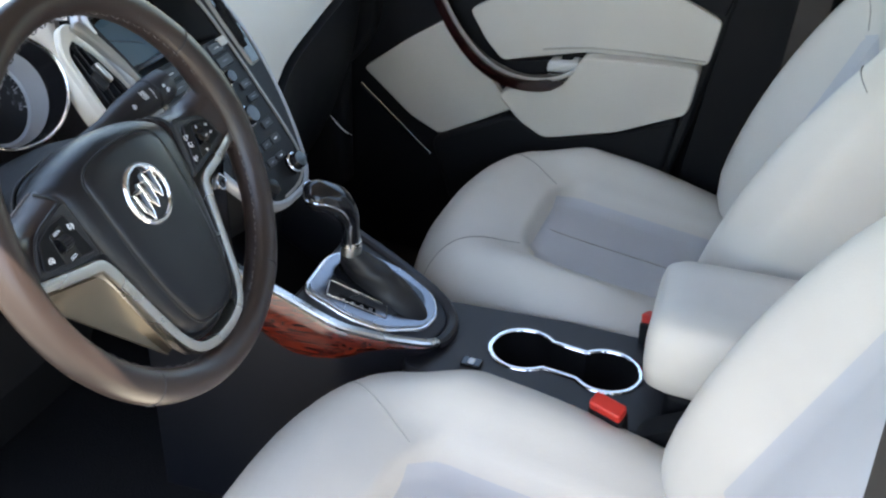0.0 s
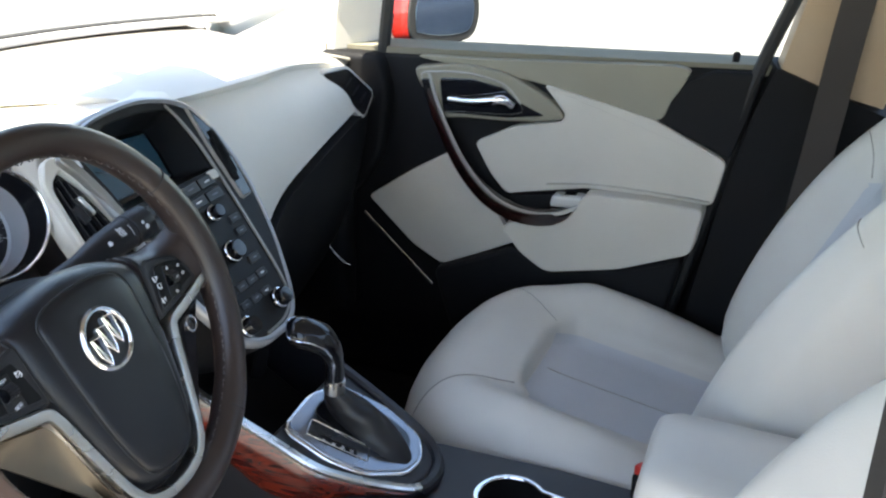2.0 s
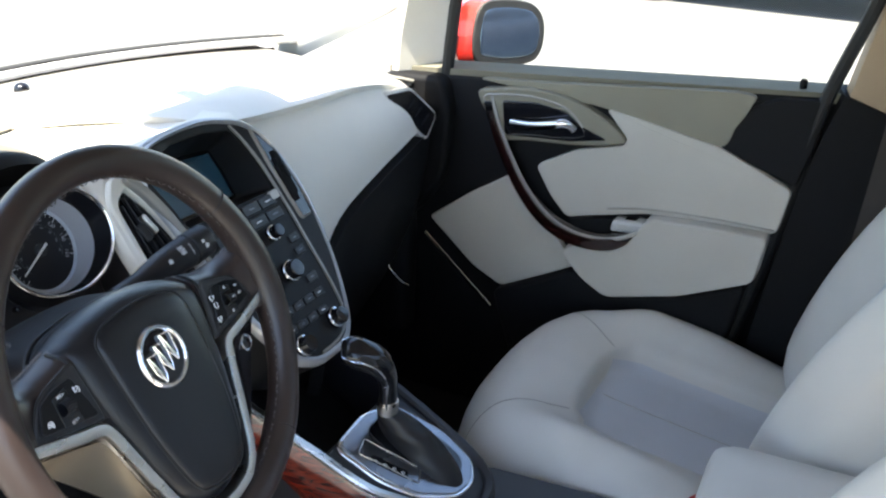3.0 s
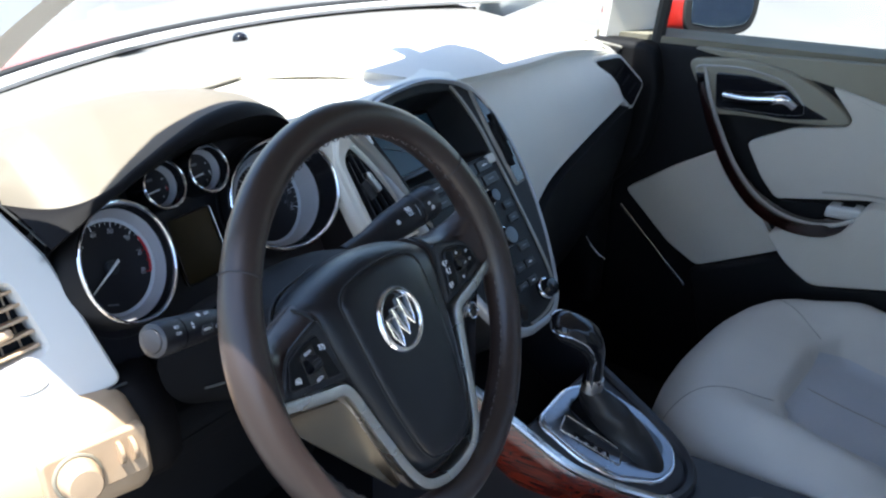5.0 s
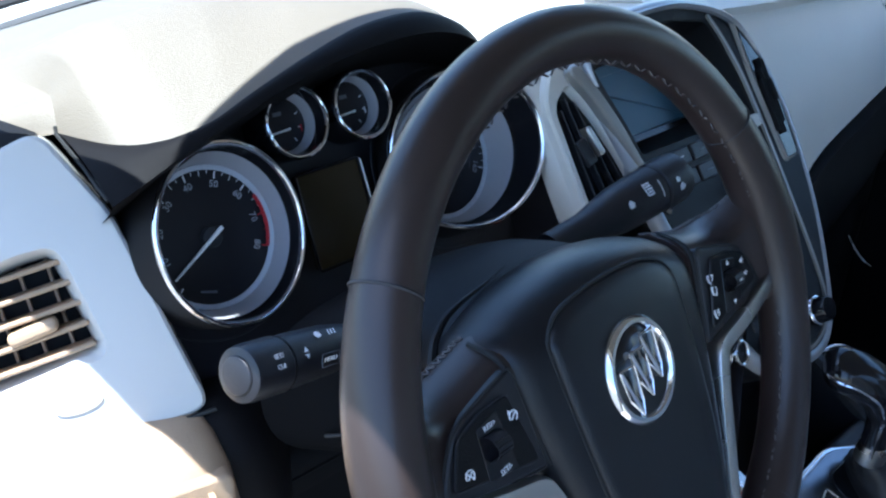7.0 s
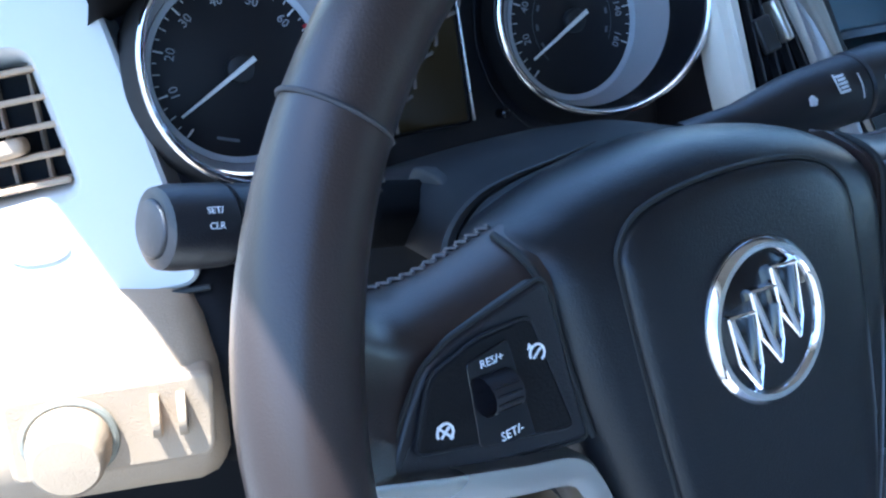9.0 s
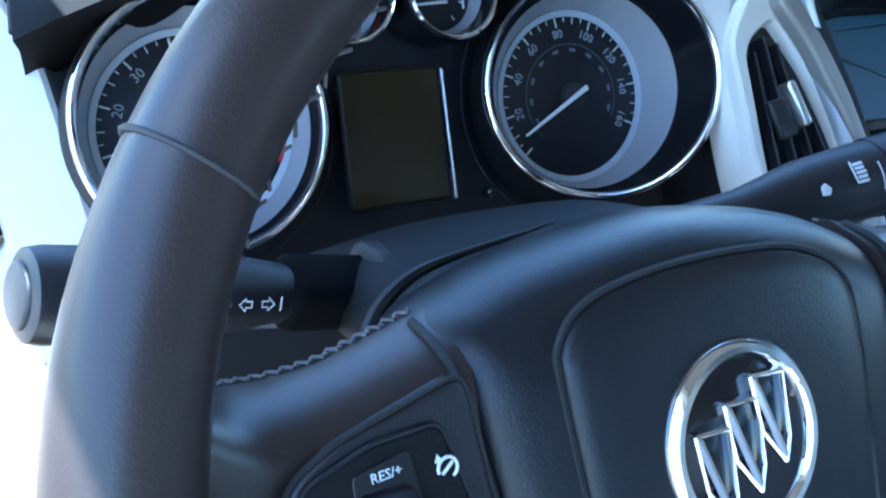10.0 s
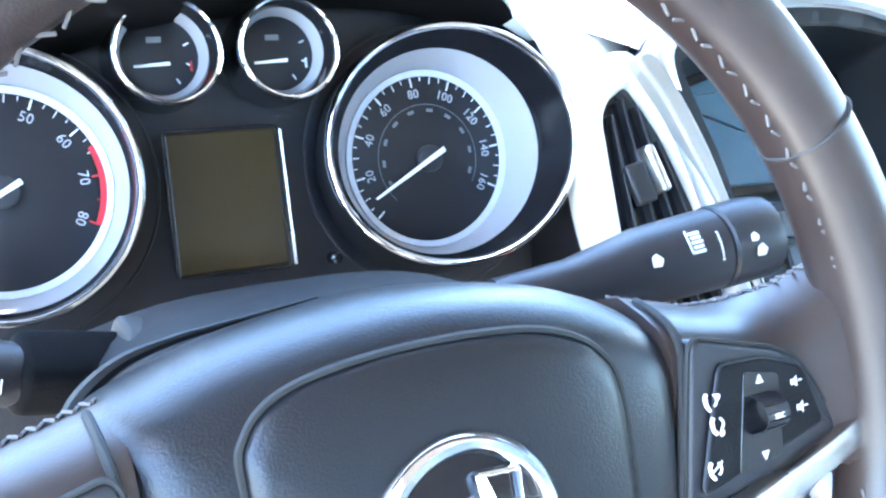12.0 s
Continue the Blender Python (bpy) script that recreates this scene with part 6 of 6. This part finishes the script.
    part("bezel_line", tube([T(DOOR, p[0], p[1], 0.019) for p in offset(catmull([(0.150, 0.905), (0.118, 0.915), (0.06, 0.920), (0.0, 0.912), (-0.03, 0.892), (-0.045, 0.866), (-0.01, 0.856), (0.06, 0.850), (0.112, 0.845), (0.13, 0.868)], 4), 0.0)], 0.0026, True, 8, up=(-1, 0, 0)), DULL, d, "dull silver line")
    part("handle_recess", prism(rounded([(0.114, 0.905), (0.05, 0.911), (-0.008, 0.904), (-0.038, 0.882), (-0.088, 0.864), (-0.02, 0.850), (0.06, 0.845), (0.105, 0.841)], 0.008), 0.0, 0.0215, DOOR, 0.002), GLOSS, d)
    h = part("release_handle", sweep([T(DOOR, *p) for p in catmull([(0.092, 0.868, 0.026), (0.05, 0.872, 0.036), (0.012, 0.880, 0.040), (-0.012, 0.886, 0.036), (-0.028, 0.874, 0.026)], 5, False)], ring_prof(0.0075, 0.005, 10), up=(-1, 0, 0)), CHROME, d, "chrome release handle")
    part("lock_switch", prism(rounded([(0.150, 0.898), (0.132, 0.901), (0.124, 0.868), (0.140, 0.864)], 0.003), 0.0, 0.0225, DOOR, 0.002), GLOSS, d, "small black lock switch")
    part("cup_recess", prism(rounded([(-0.032, 0.688), (-0.034, 0.706), (-0.155, 0.728), (-0.165, 0.712), (-0.09, 0.690)], 0.004), 0.0, 0.017, DOOR, 0.001), DARK, d)
    # Pale colour stands for a spot of reflected light on the clip.
    part("armrest_clip", prism(rounded([(-0.112, 0.702), (-0.114, 0.722), (-0.170, 0.728), (-0.172, 0.706)], 0.006), 0.0, 0.030, DOOR, 0.005), PALE, d, "clip, its bright light spot put into the colour")
    part("lock_pin", lathe([(0.006, -0.02), (0.006, 0.008), (0.0045, 0.012), (0.0001, 0.013)], pose(0.725, -0.389, sill(-0.389) + 0.006), 14), DARK, d, "black lock pin")
    part("entry_strip", sweep([(0.646, 0.245, 0.632), (0.651, 0.180, 0.572), (0.656, 0.104, 0.504)], ring_prof(0.0035, 0.0025, 8), up=(1, 0, 0)), CHROME, d, "thin bright strip")


def door_mirror():
    m = thing("door_mirror", (0.9, 0.24, 0.95), "red door mirror with black rim", "door mirror")
    o = catmull([(-0.105, -0.055), (-0.112, 0.0), (-0.095, 0.050), (-0.03, 0.064), (0.055, 0.060), (0.095, 0.030), (0.100, -0.02), (0.075, -0.055), (0.0, -0.068), (-0.07, -0.066)], 5)
    o = [Vector((p[0] * 0.88 + 0.010, p[1] * 0.96)) for p in o]
    M = look((0.945, 0.225, 0.970), (0.945 + 0.42, 0.225 + 0.90, 0.970 - 0.12)) @ pose(0, 0, 0, 0, 0, -8)
    part("housing", grid([[T(M, p[0] * s - (0.03 if z < 0 and p[0] < 0 else 0), p[1] * s, z) for p in o] for s, z in ((1.0, 0.004), (1.04, -0.010), (1.02, -0.04), (0.85, -0.075), (0.45, -0.10), (0.05, -0.105))], loop=True, caps=True), REDPAINT, m, "red painted housing")
    part("rim", prism(offset(o, -0.003), -0.006, 0.008, M, 0.004), RUBBER, m, "black rim")
    part("glass", prism(offset(o, 0.014), 0.0, 0.0092, M, 0.001), MIRROR, m, "mirror glass")
    part("foot", sweep(catmull([(0.76, 0.33, 0.955), (0.81, 0.335, 0.965), (0.85, 0.33, 0.975)], 4, False), ring_prof(0.05, 0.030, 14)), REDPAINT, m, "red mirror foot")
    part("foot_gasket", box(0.02, 0.10, 0.03, pose(0.775, 0.31, 0.945), 0.006), RUBBER, m)


def belt():
    b = thing("seat_belt", (0.68, -0.55, 0.6), "dark brown seat belt hanging from a pillar loop", "seat belt")
    part("strap", sweep(catmull([(0.655, -0.560, 1.16), (0.650, -0.552, 1.05), (0.645, -0.545, 0.92), (0.64, -0.535, 0.78), (0.635, -0.52, 0.62), (0.63, -0.52, 0.45)], 5, False), [(-0.024, -0.0008), (0.024, -0.0008), (0.024, 0.0008), (-0.024, 0.0008)], up=(1, 0, 0)), STRAP, b, "dark brown webbing")
    part("loop", torus(0.03, 0.007, pose(0.66, -0.563, 1.175, 0, 90, 0), 28, 8), RUBBER, b, "black plastic loop")


def parked_car(place, turn):
    c = thing("parked_car", place, "dark parked car on the sunlit lot", "car", "parked cars")
    prof = [(-2.1, 0.35), (-2.15, 0.65), (-1.95, 0.88), (-1.1, 0.98), (-0.5, 1.40), (0.9, 1.42), (1.55, 1.02), (2.1, 0.92), (2.2, 0.6), (2.15, 0.32), (1.75, 0.22), (-1.7, 0.22)]
    M = frame_of(place, (0, 1, 0), (0, 0, 1), (-1, 0, 0))
    part("body", prism(rounded(prof, 0.12, 4), -1.6, 0.0, M, 0.10, 4), PAINTDARK, c, "dark painted body")
    part("window", prism(rounded([(-0.85, 1.0), (-0.42, 1.33), (0.8, 1.35), (1.3, 1.02)], 0.05), -0.1, 0.006, M, 0.004), CARGLASS, c)
    for y in (-1.3, 1.35):
        w = part("wheel", lathe([(0.22, -0.2), (0.31, -0.19), (0.325, -0.10), (0.31, 0.01), (0.22, 0.015)], at(M, y, 0.325, 0.02), 36), RUBBER, c, "black tyre")
        part("rim", lathe([(0.215, 0.0), (0.21, 0.015), (0.15, -0.005), (0.06, 0.012), (0.0001, 0.014)], at(M, y, 0.325, 0.02), 30), SATIN, w, "silver rim")


def inner_mirror():
    m = thing("rear_view_mirror", (0.05, 0.37, 1.26), "black rear-view mirror on the windscreen", "mirror")
    part("housing", box(0.25, 0.11, 0.055, pose(0.05, 0.322, 1.265, 35, 0, 6), 0.014), DARK, m)
    part("stem", tube([(0.05, 0.335, 1.275), (0.05, 0.375, 1.305), (0.05, 0.415, 1.335)], 0.020), DARK, m)


centre_stack()
console()
shifter()
seat("car_seat", 0.425, "cream leatherette passenger seat with pale grey insert", 22, 0.270, 0.010, 0.560, 0.490, -0.516)
seat("car_seat", -0.335, "cream leatherette driver seat with pale grey insert", 24, 0.275, -0.018, 0.592, 0.525, -0.545)
buckle(-0.085, -0.405, 0.590, -20, -4)
buckle(0.150, -0.425, 0.570, 12, 8)
front_door()
door_mirror()
belt()
parked_car((7.2, 0.5, 0), 0)
parked_car((2.2, -8.0, 0), 0)
inner_mirror()


# ---- closing the cabin behind the seats ----
def rear_cabin():
    r = thing("rear_cabin", (0.05, -0.9, 0.3), "dim rear cabin with cream bench and door panels", "car interior", kind="structure")
    for x in (-0.70, 0.80):
        part("rear_door_panel", box(0.06, 0.72, 0.72, pose(x, -0.98, 0.61), 0.02), CREAM, r)
    part("rear_bench", box(1.25, 0.46, 0.16, pose(0.05, -0.98, 0.45, -6, 0, 0), 0.05), SEAT, r)
    part("rear_backrest", box(1.25, 0.14, 0.62, pose(0.05, -1.22, 0.80, 14, 0, 0), 0.05), SEAT, r)
    part("left_pillar", sweep(catmull([(-0.69, -0.66, 0.25), (-0.69, -0.66, 0.95), (-0.66, -0.66, 1.2), (-0.61, -0.66, 1.38)], 4, False), [(-0.06, -0.03), (0.06, -0.03), (0.06, 0.03), (-0.06, 0.03)], up=(1, 0, 0)), DARK, r)


rear_cabin()


# ---- printing on the stalks, facing the driver ----
def stalk_print(st, M, L, r, kind):
    """Small white symbols set on the upper rear of a stalk."""
    inv = M.to_3x3().inverted()
    face = (inv @ Vector((-0.1, -0.75, 0.65))).normalized()
    ang = math.atan2(face.y, face.x)

    def spot(h, da, rr=None):
        q = ang + da
        rad = (rr or r) + 0.0003
        z = Vector((math.cos(q), math.sin(q), 0))
        x = Vector((0, 0, 1)) * (-1 if kind == "indicator" else 1)
        y = z.cross(x)
        return M @ frame_of((z.x * rad, z.y * rad, h * L), x, y, z)
    if kind == "indicator":
        words("MENU", 0.0036, spot(0.585, -0.45, r * 1.0), PRINT, st)
        fr = spot(0.585, -0.45, r * 1.0)
        for dx, dy, sx, sy in ((0.0, 0.0034, 0.0135, 0.0003), (-0.0067, 0.0, 0.0003, 0.0068), (0.0, -0.0034, 0.0135, 0.0003), (0.0067, 0.0, 0.0003, 0.0068)):
            part("menu_frame", box(sx, sy, 0.0003, at(fr, dx, dy, 0.0001), 0.0001), GREYPRINT, st)
        for h, sgn in ((0.445, -1), (0.385, 1)):
            part("arrow_symbol", tube([spot(h + 0.03, -0.45, r * (0.955 if h < 0.4 else 0.97)) @ Vector((sgn * p, q, 0.0002)) for p, q in ((-0.0018, -0.0010), (0.0004, -0.0010), (0.0004, -0.0021), (0.0027, 0), (0.0004, 0.0021), (0.0004, 0.0010), (-0.0018, 0.0010))], 0.00022, True, 5, up=(0, -0.7, 0.7)), PRINT, st)
        part("arrow_end", box(0.0004, 0.0048, 0.0003, spot(0.372, -0.45, r * 0.955), 0.0001), PRINT, st)
        for k in range(3):
            part("lamp_symbol", box(0.0006, 0.0034, 0.0003, spot(0.54 - k * 0.018, 0.55, r * 0.99) @ pose(0, 0, 0, 0, 0, -18), 0.0001), PRINT, st)
        part("lamp_symbol", disc(0.0021, 0, 0.0004, spot(0.61, 0.55, r), 0.0001, 16), PRINT, st)
        words("SET/", 0.0034, spot(0.875, 0.15, r * 1.045), PRINT, st)
        words("CLR", 0.0034, spot(0.875, -0.20, r * 1.045), PRINT, st)
        for sgn in (-1, 1):
            part("arrow_symbol", prism([(-0.0016, 0.0006 * sgn), (0.0016, 0.0006 * sgn), (0, 0.0030 * sgn)], 0, 0.0004, spot(0.72, 0.0, r), 0.0001), PRINT, st)
    else:
        for k, (h, da, sz) in enumerate(((0.50, 0.05, 0.0060), (0.88, 0.42, 0.0060), (0.86, 0.10, 0.0042))):
            part("wiper_symbol", prism(rounded([(-sz * 0.5, -sz * 0.4), (sz * 0.2, -sz * 0.5), (sz * 0.5, 0), (0, sz * 0.5), (-sz * 0.4, sz * 0.3)], 0.0006), 0, 0.0004, spot(h, da, r * (0.97 if k == 0 else 1.045)), 0.0001), PRINT, st)
        for k in range(9):
            part("scale_bar", box(0.0011, 0.0013, 0.0003, spot(0.735, 0.42 - k * 0.082, r * 1.0), 0.0001), PRINT, st)
        part("scale_line", box(0.0010, 0.0110, 0.0003, spot(0.625, -0.16, r), 0.0001), PRINT, st)
        for k in range(5):
            part("setting_bar", box(0.0058 - 0.0006 * (k % 2), 0.0015, 0.0003, spot(0.655, 0.10 - k * 0.115, r * 0.995), 0.0001), PRINT, st)


stalk_print(ST_L, M_L, L_L, 0.0142, "indicator")
stalk_print(ST_R, M_R, L_R, 0.0185, "wiper")


# ---- greenery behind the car, seen in the door mirror ----
def hedge():
    rng = random.Random(7)
    bm = bmesh.new()
    for i in range(6000):
        x, y = rng.uniform(-2.0, 20.0), -13.5 + rng.uniform(-0.9, 0.9)
        top = 5.6 + 0.7 * math.sin(x * 1.7) + 0.5 * math.sin(x * 4.1)
        z = rng.uniform(0.05, 1.0) ** 0.8 * top
        c, s = Vector((x, y, z)), rng.uniform(0.15, 0.4)
        a = Vector((rng.uniform(-1, 1), rng.uniform(-1, 1), rng.uniform(-0.5, 0.5))).normalized() * s
        b = a.cross(Vector((rng.uniform(-1, 1), rng.uniform(-1, 1), 1))).normalized() * s * 0.6
        bm.faces.new([bm.verts.new(c + v) for v in (a, b, -a, -b)])
    h = part("hedge", bm, LEAF)
    tagged(h, "leafy green hedge along the lot, darkened for shade", "hedge", kind="stuff")


# Leaf green is darkened to stand for the hedge's shade.
LEAF = material("shaded_green_leaf", (0.012, 0.020, 0.008), 0.6, vary=0.4, vary_scale=3.0)
hedge()
